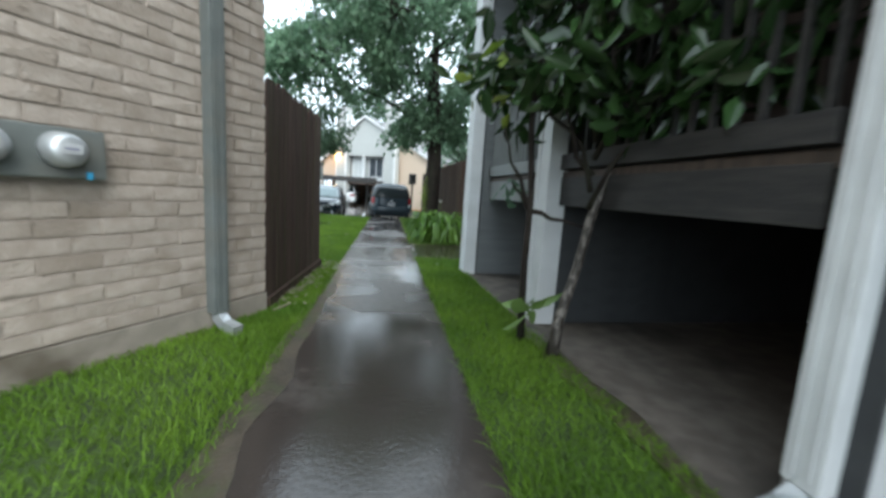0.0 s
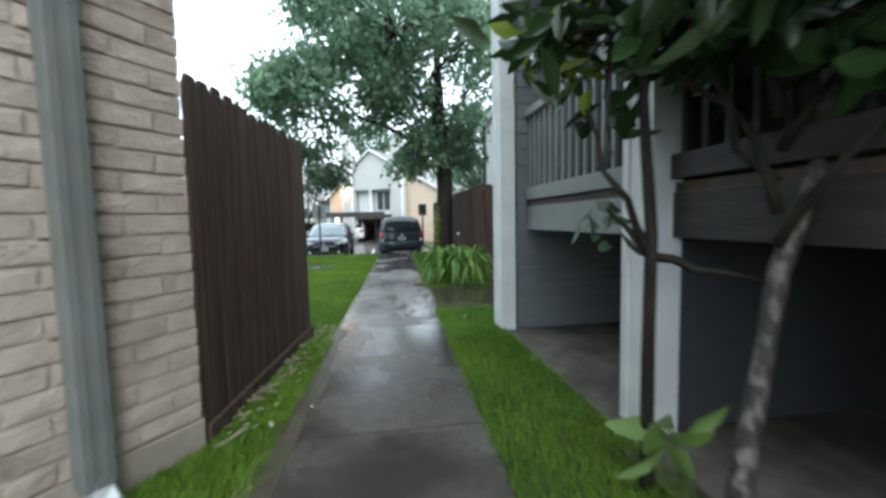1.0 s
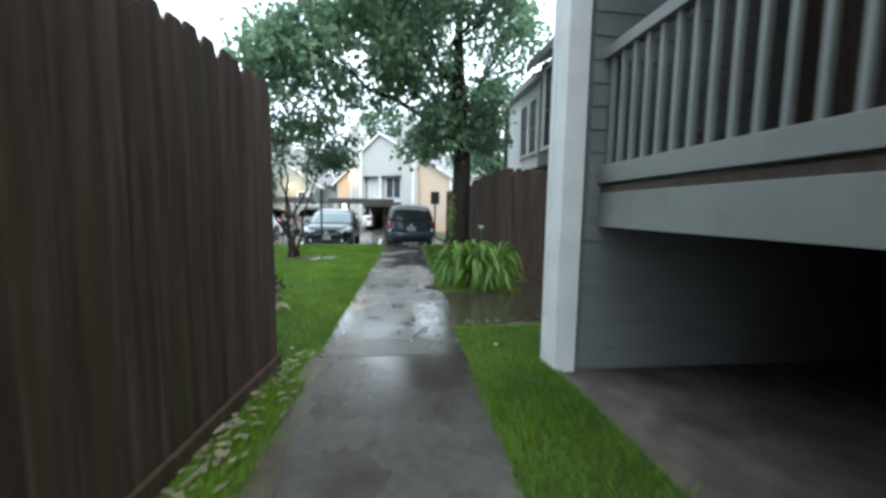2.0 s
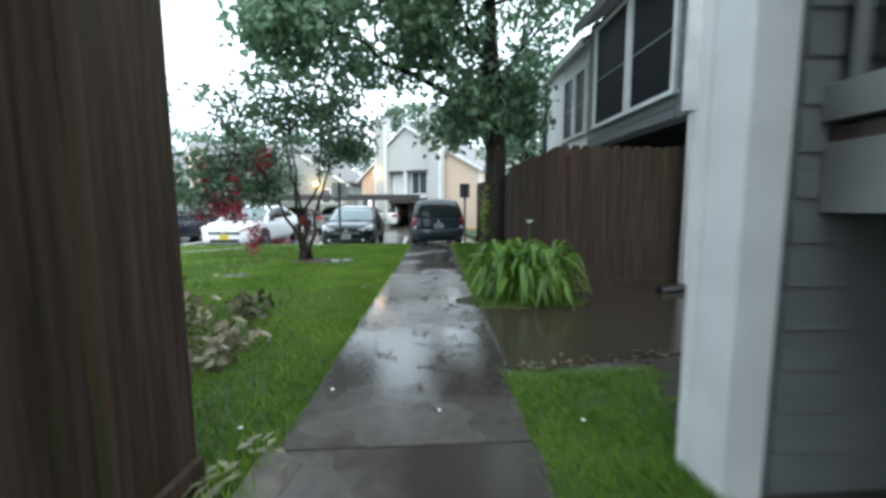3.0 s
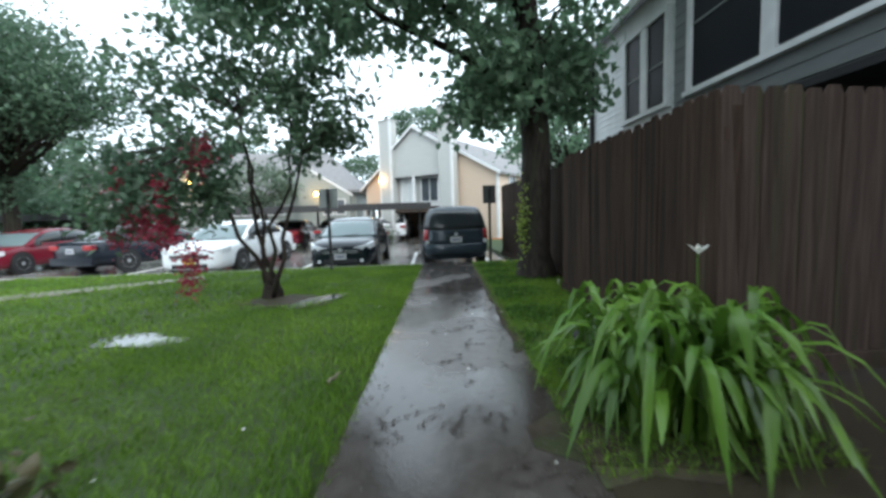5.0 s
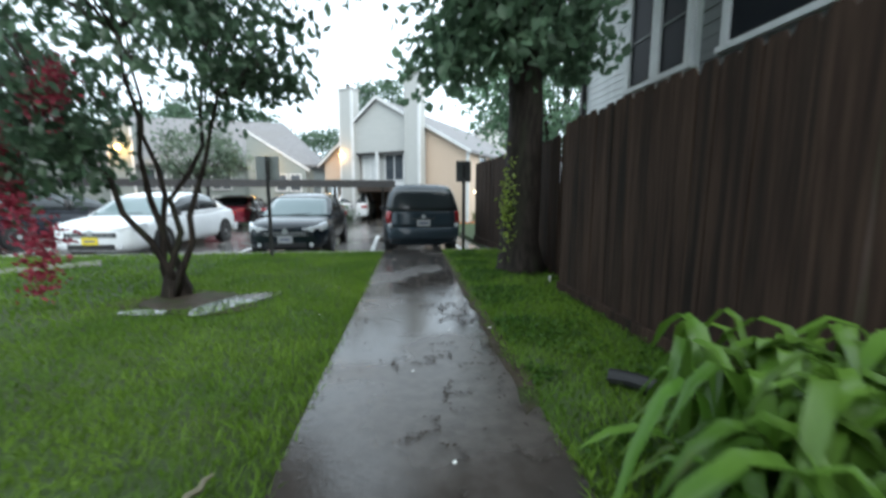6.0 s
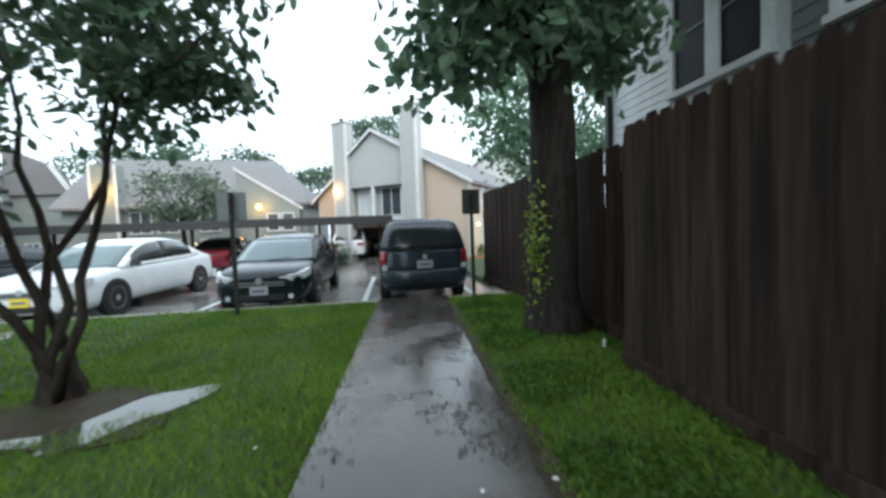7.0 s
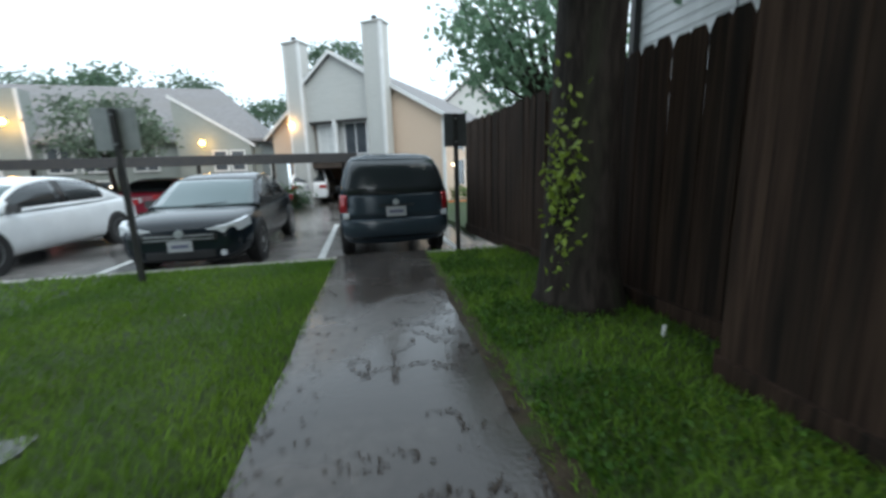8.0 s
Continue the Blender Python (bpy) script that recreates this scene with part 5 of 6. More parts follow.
def big_tree():
    bx, by = 2.13, 14.15
    ob = thing("tree", "tall leafy tree with dark wet bark beside the fence", "tree", (0, 0, 0))
    trunk = [(bx, by, -0.1), (bx + 0.0, by, 0.12), (bx - 0.02, by, 0.5), (bx, by, 1.4), (bx + 0.03, by, 2.4), (bx - 0.02, by + 0.05, 3.4), (bx - 0.1, by, 4.6), (bx - 0.15, by, 6.2), (bx - 0.1, by, 8.0)]
    part("trunk", tube(trunk, [0.44, 0.35, 0.285, 0.255, 0.25, 0.235, 0.19, 0.12, 0.04], 18, None, 0.16), M_BARK, ob, smooth=True)
    # second group is extra foliage added overhead to shade the ground below
    groups = [((-1.2, 13.3, 5.0), (2.3, 1.6, 1.15), 108), ((0.6, 11.9, 6.4), (2.8, 1.5, 1.0), 64), ((2.0, 14.2, 6.2), (2.2, 2.2, 2.4), 88), ((0.75, 13.9, 2.85), (0.3, 0.2, 0.15), 2), ((1.3, 14.0, 2.9), (0.25, 0.2, 0.2), 2),
              ((1.35, 13.9, 3.45), (0.7, 0.7, 0.75), 24), ((2.7, 14.3, 3.7), (0.45, 0.6, 0.8), 16), ((0.2, 13.5, 7.4), (2.5, 2.4, 1.4), 70)]
    cs, pts = crown(11, groups, 54, 0.25)
    limbs = bmesh.new()
    hubs = [(-1.6, 13.3, 5.0), (0.0, 13.5, 4.9), (1.6, 13.2, 5.4), (2.9, 14.8, 5.2), (1.2, 14.8, 6.4), (-0.6, 14.2, 6.8), (1.5, 13.9, 3.9), (2.8, 14.4, 3.8), (0.6, 12.2, 6.2)]
    for i, h in enumerate(hubs):
        part("limb", grow(bmesh.new(), (bx - 0.02, by, 3.2 + 0.25 * i if i < 6 else 3.9), [h], 0.10 if i < 6 else 0.05, 30 + i, 7, 6), M_BARK, ob, smooth=True)
    for c in cs[::2]:
        h = min(hubs, key=lambda q: sum((a - b) ** 2 for a, b in zip(q, c)))
        grow(limbs, h, [tuple(c)], 0.022, int(abs(c[0]) * 1000) % 997, 4, 3)
    tagged(part("twig_mass", limbs, M_BARK, ob), kind="stuff")
    leaf_mesh("crown", pts, 0.175, 0.115, 21, M_LEAF, ob, 0.7)
    vine = np.random.RandomState(8)
    vp = np.stack([bx - 0.27 + vine.normal(0, 0.05, 260), by - 0.16 + vine.normal(0, 0.1, 260), np.abs(vine.normal(0.95, 0.33, 260))], 1)
    leaf_mesh("creeper", vp, 0.06, 0.04, 9, M_LEAFYEL, ob, 0.5, "yellow-green creeper on the trunk")


big_tree()


def myrtle():
    bx, by = -2.3, 13.15
    ob = thing("crepe_myrtle", "crepe myrtle with crooked stems and crimson blossoms", "tree", (0, 0, 0))
    rng = random.Random(9)
    stems = bmesh.new()
    tips = [(-3.3, 12.9, 2.3), (-2.75, 13.5, 2.6), (-2.4, 12.7, 2.7), (-1.95, 13.4, 2.5), (-1.65, 13.0, 2.2)]
    for i, t in enumerate(tips):
        a = 2 * math.pi * i / 5
        pts = wander((bx + 0.1 * math.cos(a), by + 0.1 * math.sin(a), 0.0), t, 7, 0.13, rng)
        part("stem", tube(pts, [0.042 - 0.0038 * k for k in range(8)], 8, None, 0.2), M_BARK, ob, smooth=True)
    part("stump", tube([(bx, by, -0.05), (bx, by, 0.12), (bx - 0.02, by, 0.3)], [0.17, 0.14, 0.09], 12, None, 0.3), M_BARK, ob)
    groups = [((-2.5, 13.1, 2.75), (1.5, 1.3, 0.8), 44), ((-3.6, 13.0, 2.1), (0.8, 0.8, 0.55), 16), ((-1.35, 13.1, 2.85), (0.7, 0.8, 0.5), 15), ((-2.6, 12.9, 3.5), (1.5, 1.3, 0.5), 20), ((-4.3, 12.9, 1.75), (0.7, 0.6, 0.5), 16), ((-4.0, 12.9, 1.4), (0.5, 0.5, 0.4), 10), ((-3.2, 12.8, 1.5), (0.4, 0.4, 0.3), 8)]
    cs, pts = crown(17, groups, 52, 0.17)
    for c in cs[::2]:
        h = min(tips, key=lambda q: sum((a - b) ** 2 for a, b in zip(q, c)))
        grow(stems, h, [tuple(c)], 0.016, int(abs(c[0]) * 1000) % 991, 4, 3)
    tagged(part("twig_mass", stems, M_TWIG, ob), kind="stuff")
    leaf_mesh("crown", pts, 0.12, 0.07, 22, M_LEAFDARK, ob, 0.5)
    r = np.random.RandomState(31)
    for c in [(-3.5, 12.6, 1.65), (-4.05, 12.8, 1.2), (-3.75, 12.7, 1.05), (-4.3, 12.8, 1.05), (-3.9, 12.8, 1.3), (-4.1, 12.7, 1.75), (-3.45, 12.7, 1.0), (-3.55, 12.7, 1.2), (-2.75, 12.4, 2.2), (-3.1, 12.5, 0.75), (-3.15, 12.5, 0.45), (-2.95, 12.5, 2.0)]:
        fp = np.array(c) + r.normal(size=(170, 3)) * np.array((0.075, 0.075, 0.12))
        leaf_mesh("blossom", fp, 0.05, 0.04, int(c[2] * 100), M_FLOWER, ob, 0.2, "crimson flower cluster")


myrtle()


def shrub_tree():
    """Young large-leaved tree in front of the deck."""
    ob = thing("shrub_tree", "young large-leaved evergreen tree with mottled bark against the deck", "tree", (0, 0, 0))
    part("trunk", tube([(1.38, 2.64, -0.05), (1.42, 2.66, 0.3), (1.56, 2.72, 0.7), (1.62, 2.72, 1.05), (1.72, 2.66, 1.5), (1.64, 2.6, 2.0), (1.5, 2.6, 2.7), (1.4, 2.6, 3.4)], [0.052, 0.04, 0.034, 0.037, 0.029, 0.025, 0.02, 0.011], 10, None, 0.25), M_BARKPALE, ob, smooth=True)
    part("trunk", tube([(1.28, 3.0, -0.05), (1.25, 2.97, 0.3), (1.225, 2.94, 0.7), (1.225, 2.93, 1.2), (1.18, 2.93, 1.75), (1.2, 2.93, 2.3), (1.2, 2.9, 3.0)], [0.036, 0.028, 0.026, 0.025, 0.023, 0.02, 0.012], 9, None, 0.25), M_BARK, ob, smooth=True)
    limb = bmesh.new()
    hubs = [(1.72, 2.35, 1.75), (1.35, 2.9, 2.0), (1.15, 3.05, 2.1), (1.6, 2.1, 2.2), (1.5, 2.7, 2.5), (1.75, 1.7, 2.05)]
    for i, h in enumerate(hubs):
        part("limb", grow(bmesh.new(), (1.6, 2.72, 1.15 + 0.12 * i), [h], 0.02, 50 + i, 6, 5), M_BARK, ob, smooth=True)
    for i, h in enumerate(((1.6, 2.75, 1.0), (1.12, 3.1, 1.32), (1.02, 3.1, 1.75))):
        part("limb", grow(bmesh.new(), (1.225, 2.93, 1.1), [h], 0.018, 71 + i, 6, 5), M_BARK, ob, smooth=True)
    groups = [((1.45, 2.6, 2.35), (0.5, 0.9, 0.5), 36), ((1.15, 3.15, 2.15), (0.30, 0.4, 0.35), 14), ((1.75, 1.75, 2.1), (0.30, 0.6, 0.28), 15), ((1.4, 2.5, 3.0), (0.6, 0.9, 0.5), 36), ((1.76, 2.3, 1.85), (0.2, 0.32, 0.25), 14)]
    cs, pts = crown(41, groups, 13, 0.10)
    for c in cs:
        h = min(hubs, key=lambda q: sum((a - b) ** 2 for a, b in zip(q, c)))
        grow(limb, h, [tuple(c)], 0.008, int(abs(c[1]) * 1000) % 983, 4, 3)
    tagged(part("twig_mass", limb, M_BARK, ob), kind="stuff")
    leaf_mesh("crown", pts, 0.20, 0.085, 43, M_LEAFBIG, ob, 0.55, spread=0.25)
    lp = np.array([1.15, 3.2, 1.28]) + np.random.RandomState(3).normal(size=(14, 3)) * 0.06
    leaf_mesh("sprig", lp, 0.14, 0.05, 44, M_LEAFDARK, ob, 0.3, "pale green drooping sprig")
    sp = np.array([1.28, 2.85, 0.33]) + np.random.RandomState(5).normal(size=(9, 3)) * 0.02
    leaf_mesh("sprout", sp, 0.22, 0.10, 45, M_HEDGE, ob, -0.3, "broad basal leaves")
    bp = np.array([1.0, 3.3, 2.15]) + np.random.RandomState(6).normal(size=(26, 3)) * np.array((0.12, 0.2, 0.14))
    leaf_mesh("bright_sprig", bp, 0.18, 0.075, 46, M_LEAFYEL, ob, 0.4, "yellow-green young leaves")


shrub_tree()


def strap_clump(label, cx, cy, n, reach, height, seed):
    """Arching strap leaves from one root clump."""
    ob = thing("lily_clump", label, "plant", (cx, cy, 0))
    r = np.random.RandomState(seed)
    seg = 6
    verts, faces = [], []
    single = 150
    for i in range(n):
        a = r.uniform(0, 2 * math.pi)
        bx, by = np.clip(r.normal(0, reach * 0.28, 2), -reach * 0.5, reach * 0.5)
        L = r.uniform(0.55, 1.2)
        h = height * r.uniform(0.45, 1.08)
        dx, dy = math.cos(a), math.sin(a)
        out = reach * r.uniform(0.25, 0.78)
        w = r.uniform(0.019, 0.034)
        tw = r.uniform(-0.5, 0.5)
        b0 = len(verts)
        for k in range(seg + 1):
            f = k / seg
            z = h * (3.3 * f - 3.2 * f * f * (0.5 + 0.5 * L))
            x, y = bx + dx * out * f ** 1.25, by + dy * out * f ** 1.25
            ww = w * (0.75 + 0.6 * f - 0.55 * f * f) * (1 if k < seg else 0.12)
            sx, sy = -dy * math.cos(tw * f), dx * math.cos(tw * f)
            verts += [(x + sx * ww, y + sy * ww, max(z, 0.03) + 0.008), (x, y, max(z, 0.02)), (x - sx * ww, y - sy * ww, max(z, 0.03) + 0.008)]
        for k in range(seg):
            for j in (0, 1):
                p = b0 + 3 * k + j
                faces.append((p, p + 1, p + 4, p + 3))
        if i < single:
            arrays("leaf", np.array(verts), np.array(faces), M_STRAP, ob, smooth=True)
            verts, faces = [], []
    tagged(arrays("foliage", np.array(verts), np.array(faces), M_STRAP, ob, smooth=True), kind="stuff")
    return ob


strap_clump("bright green clump of arching strap leaves by the water", 1.60, 9.2, 560, 0.72, 0.70, 5)

stalk = thing("flower_stalk", "single white bloom on a tall thin green stalk", "flower", (1.57, 8.97, 0))
part("stem", tube([(0, 0, 0), (0.01, 0, 0.5), (0, 0.01, 0.98)], [0.007, 0.006, 0.005], 6), M_STRAP, stalk)
for k in range(6):
    a = k * math.pi / 3
    c, s = math.cos(a), math.sin(a)
    bm = bmesh.new()
    vs = [bm.verts.new(p) for p in ((0, 0, 0.97), (0.025 * c - 0.014 * s, 0.025 * s + 0.014 * c, 1.0), (0.055 * c, 0.055 * s, 1.02), (0.025 * c + 0.014 * s, 0.025 * s - 0.014 * c, 1.0))]
    bm.faces.new(vs)
    bmesh.ops.solidify(bm, geom=bm.faces[:], thickness=0.003)
    part("petal", bm, M_WHITEPETAL, stalk)
stake = thing("marker_stake", "small white plastic stake at the fence foot", "stake", (2.28, 13.35, 0.0))
part("stake", box(-0.012, 0.012, -0.006, 0.006, -0.02, 0.10, 0.002), M_WHITEPETAL, stake)

# pruned wilted leaves heaped on the lawn
def wilted_heap():
    ob = thing("plant_heap", "wilted pale brown leafy plants flattened on the lawn", "plant")
    r = np.random.RandomState(14)
    def strand(p, q, n, spread, lift):
        f = r.uniform(0, 1, n)[:, None]
        xy = np.array(p) * (1 - f) + np.array(q) * f + r.normal(0, spread, (n, 2))
        return np.concatenate([xy, np.abs(r.normal(lift, 0.05, (n, 1)))], 1)
    pale = np.concatenate([strand((-1.45, 6.75), (-1.3, 7.75), 170, 0.11, 0.07), strand((-3.4, 8.2), (-2.6, 8.3), 150, 0.18, 0.07), strand((-2.7, 8.9), (-1.9, 8.0), 90, 0.16, 0.06)])
    leaf_mesh("pale_leaves", pale, 0.11, 0.065, 15, M_WILT, ob, 0.25, "pale wilted leaves", spread=0.4)
    brown = np.concatenate([strand((-2.1, 7.5), (-2.6, 8.6), 420, 0.34, 0.05), strand((-1.7, 7.2), (-1.5, 8.3), 120, 0.14, 0.05)])
    leaf_mesh("brown_leaves", brown, 0.085, 0.045, 18, M_WILTBROWN, ob, 0.3, "sodden brown leaves", spread=0.4)
    up = np.concatenate([strand((-1.35, 8.35), (-1.75, 8.6), 70, 0.08, 0.12), strand((-2.7, 9.2), (-3.4, 9.5), 80, 0.10, 0.14)])
    leaf_mesh("upright_leaves", up, 0.11, 0.055, 16, M_WILTBROWN, ob, -0.5, "dark upright curled leaves")


wilted_heap()


def far_tree(label, at, trunk_h, groups, leaves, size, leaf, mat, seed, trunk_r=0.18):
    ob = thing("tree", label, "tree", (0, 0, 0))
    x, y = at
    top = groups[0][0]
    part("trunk", tube([(x, y, ROAD), (x + 0.05, y, trunk_h * 0.5), (x, y, trunk_h), top], [trunk_r * 1.3, trunk_r, trunk_r * 0.8, trunk_r * 0.2], 9, None, 0.2), M_BARK, ob)
    cs, pts = crown(seed, groups, leaves, size)
    limb = bmesh.new()
    for c in cs[::3]:
        grow(limb, (x, y, trunk_h), [tuple(c)], trunk_r * 0.3, seed + int(abs(c[0] * 100)) % 97, 4, 3)
    tagged(part("twig_mass", limb, M_BARK, ob), kind="stuff")
    leaf_mesh("crown", pts, leaf, leaf * 0.6, seed + 1, mat, ob, 0.4)
    return ob


far_tree("large dark leafy tree beyond the lawn", (-15.6, 22.5), 3.0, [((-16.2, 21.5, 5.7), (3.3, 3.0, 1.5), 110), ((-17.5, 22.5, 2.9), (2.6, 1.6, 0.8), 50), ((-18.3, 21.5, 8.6), (2.6, 2.2, 1.3), 56), ((-14.6, 21.2, 7.6), (1.3, 1.3, 0.7), 20), ((-12.0, 21, 5.6), (1.7, 1.5, 1.0), 44), ((-17.4, 21, 4.3), (3.0, 2.2, 1.2), 56), ((-12.6, 20.5, 6.9), (1.5, 1.5, 1.0), 30), ((-19.5, 21, 7.0), (3.0, 3, 3.0), 80)], 100, 0.5, 0.17, M_LEAFDARK, 61, 0.25)
far_tree("low clipped green shrub at the parking edge", (-2.75, 29.4), 0.2, [((-2.75, 29.4, 0.3), (0.75, 0.6, 0.5), 34)], 40, 0.22, 0.12, M_LEAF, 67, 0.05)
far_tree("small grey-green tree in front of the row house", (-9.6, 30.0), 1.6, [((-9.6, 30.0, 3.2), (2.2, 1.5, 1.2), 70)], 40, 0.3, 0.18, M_LEAFGREY, 63, 0.12)
far_tree("leafy tree behind the grey house", (5.2, 21.0), 2.5, [((5.0, 21.0, 4.6), (2.3, 2.3, 2.2), 100)], 44, 0.35, 0.2, M_LEAF, 65, 0.16)
for i, (x, y, z, rx, rz) in enumerate(((-19.5, 26.5, 1.4, 2.6, 1.7), (-24.5, 27.5, 1.8, 2.8, 2.0), (-28, 31, 4.6, 4.2, 3.6), (-34, 33, 4.6, 4.2, 3.8), (-23.5, 33, 4.4, 2.0, 2.2), (-15.5, 44, 6.0, 3.5, 2.6), (-1.0, 54, 11.6, 3.0, 2.0), (-13, 48, 6.6, 3.5, 2.4), (-20, 50, 7.0, 4.0, 2.6), (-6, 52, 6.2, 4.0, 2.2), (-28, 52, 7.5, 5, 3.2), (-35, 46, 7.5, 5, 3.5))):
    far_tree("distant dark green tree behind the roofs", (x, y), 3.0, [((x, y, z), (rx, 2.0, rz), 60)], 40, 0.55, 0.34, M_LEAFDARK, 80 + i, 0.2)

for i, (x, y, w, h) in enumerate(((-3.4, 29.0, 1.0, 0.75), (4.8, 28.6, 1.6, 0.6), (-9.0, 31.6, 1.2, 1.1))):
    ob = thing("hedge", "clipped green hedge against the house", "hedge", (x, y, ROAD))
    r = np.random.RandomState(90 + i)
    pts = np.stack([r.uniform(-w, w, 900), r.uniform(-0.4, 0.4, 900), h * r.uniform(0.02, 1, 900) ** 0.6], 1)
    leaf_mesh("foliage", pts, 0.14, 0.09, 95 + i, M_HEDGE, ob, 0.0)
ob = thing("barrier", "low orange barrier strip beside the far lawn", "barrier", (3.4, 27.0, ROAD))
part("bar", box(-1.2, 1.6, -0.05, 0.05, 0.0, 0.14, 0.01), M_ORANGE, ob)
tagged(part("lawn", plate([(2.6, 19.0), (9, 19.0), (9, 28), (2.4, 28)], ROAD - 0.02, ROAD + 0.1), M_SOIL, None), "far strip of green lawn beside the parking", "lawn", kind="structure")

# ---- grass blades ----
def grass(name, x_lo, x_hi, y0, y1, density, h, w, seed, label):
    r = np.random.RandomState(seed)
    n = int(density * (y1 - y0))
    y = r.uniform(y0, y1, n)
    lo, hi = x_lo(y), x_hi(y)
    x = lo + (hi - lo) * r.uniform(0, 1, n)
    keep = np.ones(n, bool)
    for cx, cy, rx, ry in ((-2.0, 12.82, 0.72, 0.55), (-1.4, 12.9, 0.3, 0.35), (-2.88, 11.08, 0.45, 0.24)):
        keep &= ((x - cx) / rx) ** 2 + ((y - cy) / ry) ** 2 > 0.45
    x, y = x[keep], y[keep]
    n = len(x)
    hh = h * r.uniform(0.5, 1.25, n)
    a = r.uniform(0, 2 * math.pi, n)
    lean = r.normal(0, 0.55, (n, 2)) * hh[:, None]
    z = np.full(n, 0.0)
    ww = w * r.uniform(0.7, 1.3, n)
    dx, dy = np.cos(a) * ww, np.sin(a) * ww
    v = np.empty((n, 5, 3))
    v[:, 0] = np.stack([x - dx, y - dy, z], 1)
    v[:, 1] = np.stack([x + dx, y + dy, z], 1)
    mx, my = x + lean[:, 0] * 0.35, y + lean[:, 1] * 0.35
    v[:, 2] = np.stack([mx + dx * 0.8, my + dy * 0.8, z + hh * 0.62], 1)
    v[:, 3] = np.stack([mx - dx * 0.8, my - dy * 0.8, z + hh * 0.62], 1)
    v[:, 4] = np.stack([x + lean[:, 0], y + lean[:, 1], z + hh * 0.95], 1)
    base = np.arange(n)[:, None] * 5
    tris = np.concatenate([base + np.array([0, 1, 2]), base + np.array([0, 2, 3]), base + np.array([3, 2, 4])])
    return tagged(arrays(name, v.reshape(-1, 3), tris, M_GRASS), label, "grass", kind="stuff")


edge_l = lambda y: walk_x(y) - HALF
edge_r = lambda y: walk_x(y) + HALF
brick_x = lambda y: np.where(y < 3.7, -0.91 - (3.72 - y) * math.tan(radians(34)), np.where(y < 5.87, -0.93 + (y - 3.76) * 0.1, -3.0))
grass("grass", brick_x, lambda y: edge_l(y) + 0.02, 0.6, 5.6, 5200, 0.07, 0.0028, 1, "wet bright green grass beside the brick wall")
grass("grass", lambda y: edge_l(y) - 2.6, lambda y: edge_l(y) + 0.02, 5.6, 16.6, 7500, 0.065, 0.0033, 2, "wet bright green lawn grass")
grass("grass", lambda y: edge_l(y) - 9.5, lambda y: edge_l(y) - 2.6, 8.0, 16.6, 4200, 0.075, 0.007, 3, "wet green lawn grass farther off")
grass("grass", lambda y: edge_r(y) - 0.02, lambda y: np.where(y < 5.8, 1.44, 1.45 + 0.42 * (y - 5.8) + 0.05 * np.sin(y * 17)), 0.2, 6.85, 4800, 0.07, 0.0028, 4, "wet bright green grass strip")
grass("grass", lambda y: edge_r(y) - 0.02, lambda y: np.where(y < 12.8, 2.16, 2.5), 8.6, 16.6, 3600, 0.075, 0.0038, 5, "wet green grass along the fence")

# ---- mud and weeds along the walk's edge ----
def mud_strip(x_of, y0, y1, w0, w1, seed, label, mat):
    n = 40
    ys = [y0 + (y1 - y0) * i / n for i in range(n + 1)]
    a = [(x_of(y) - w0 - 0.06 * noise.noise(Vector((y * 2.3, seed, 0))), y) for y in ys]
    b = [(x_of(y) + w1 + 0.07 * noise.noise(Vector((y * 1.9, seed + 5, 0))), y) for y in ys]
    b[0], b[-1] = a[0], a[-1]
    return tagged(part("ground", plate(a[:-1] + b[:0:-1], 0.0, 0.0335), mat, None), label, "mud", kind="structure")


mud_strip(edge_l, 0.4, 6.1, 0.05, 0.13, 3, "brown wet mud washed over the walk's edge", M_MUD)
mud_strip(edge_r, 10.2, 16.0, 0.07, 0.06, 6, "dark wet mud and leaves on the walk's edge", M_BARESOIL)

mud_strip(lambda y: 1.43, 0.2, 3.3, 0.10, 0.06, 9, "bare brown soil along the slab's edge", M_MUD)

# ---- low broad-leaved ground cover between grass and fence ----
r = np.random.RandomState(51)
n = 10000
gy = r.uniform(9.8, 16.4, n)
gx = np.minimum(walk_x(gy) + HALF + 0.05 + np.abs(r.normal(0, 0.55, n)), np.where(gy < 12.8, 2.1, 2.4))
patch = np.array([noise.noise(Vector((a * 1.7, b * 1.7, 4.0))) for a, b in zip(gx, gy)]) > -0.05
gx, gy = gx[patch], gy[patch]
n = len(gx)
gp = np.stack([gx, gy, r.uniform(0.02, 0.075, n)], 1)
cover_ob = leaf_mesh("ground_cover", gp, 0.03, 0.024, 52, M_COVER, None, -0.6)
tagged(cover_ob, "low bright green clover-like ground cover along the fence", "ground cover", kind="stuff")

# ---- small things on the ground ----
rng = random.Random(77)
for k, (x, y, L, a) in enumerate(((-0.78, 3.75, 0.20, 50), (-0.72, 4.6, 0.16, 70), (-0.70, 5.0, 0.12, 20), (-0.55, 9.8, 0.16, 70))):
    ob = thing("stick", "pale broken stick lying in the grass", "stick", (x, y, 0.05), a, "fallen sticks")
    part("wood", tube(wander((-L / 2, 0, 0), (L / 2, 0, 0.02), 4, 0.02, rng), [0.012, 0.014, 0.013, 0.012, 0.006], 6), M_WILT, ob)
ob = thing("drain_pipe", "black corrugated drain pipe end in the grass", "pipe", (1.62, 10.36, 0.07), -42)
part("pipe", tube([(-0.18, 0, 0), (-0.08, 0, 0.01), (0.08, 0, 0), (0.16, 0, -0.02)], [0.055, 0.05, 0.055, 0.05], 12), M_BLACK, ob)
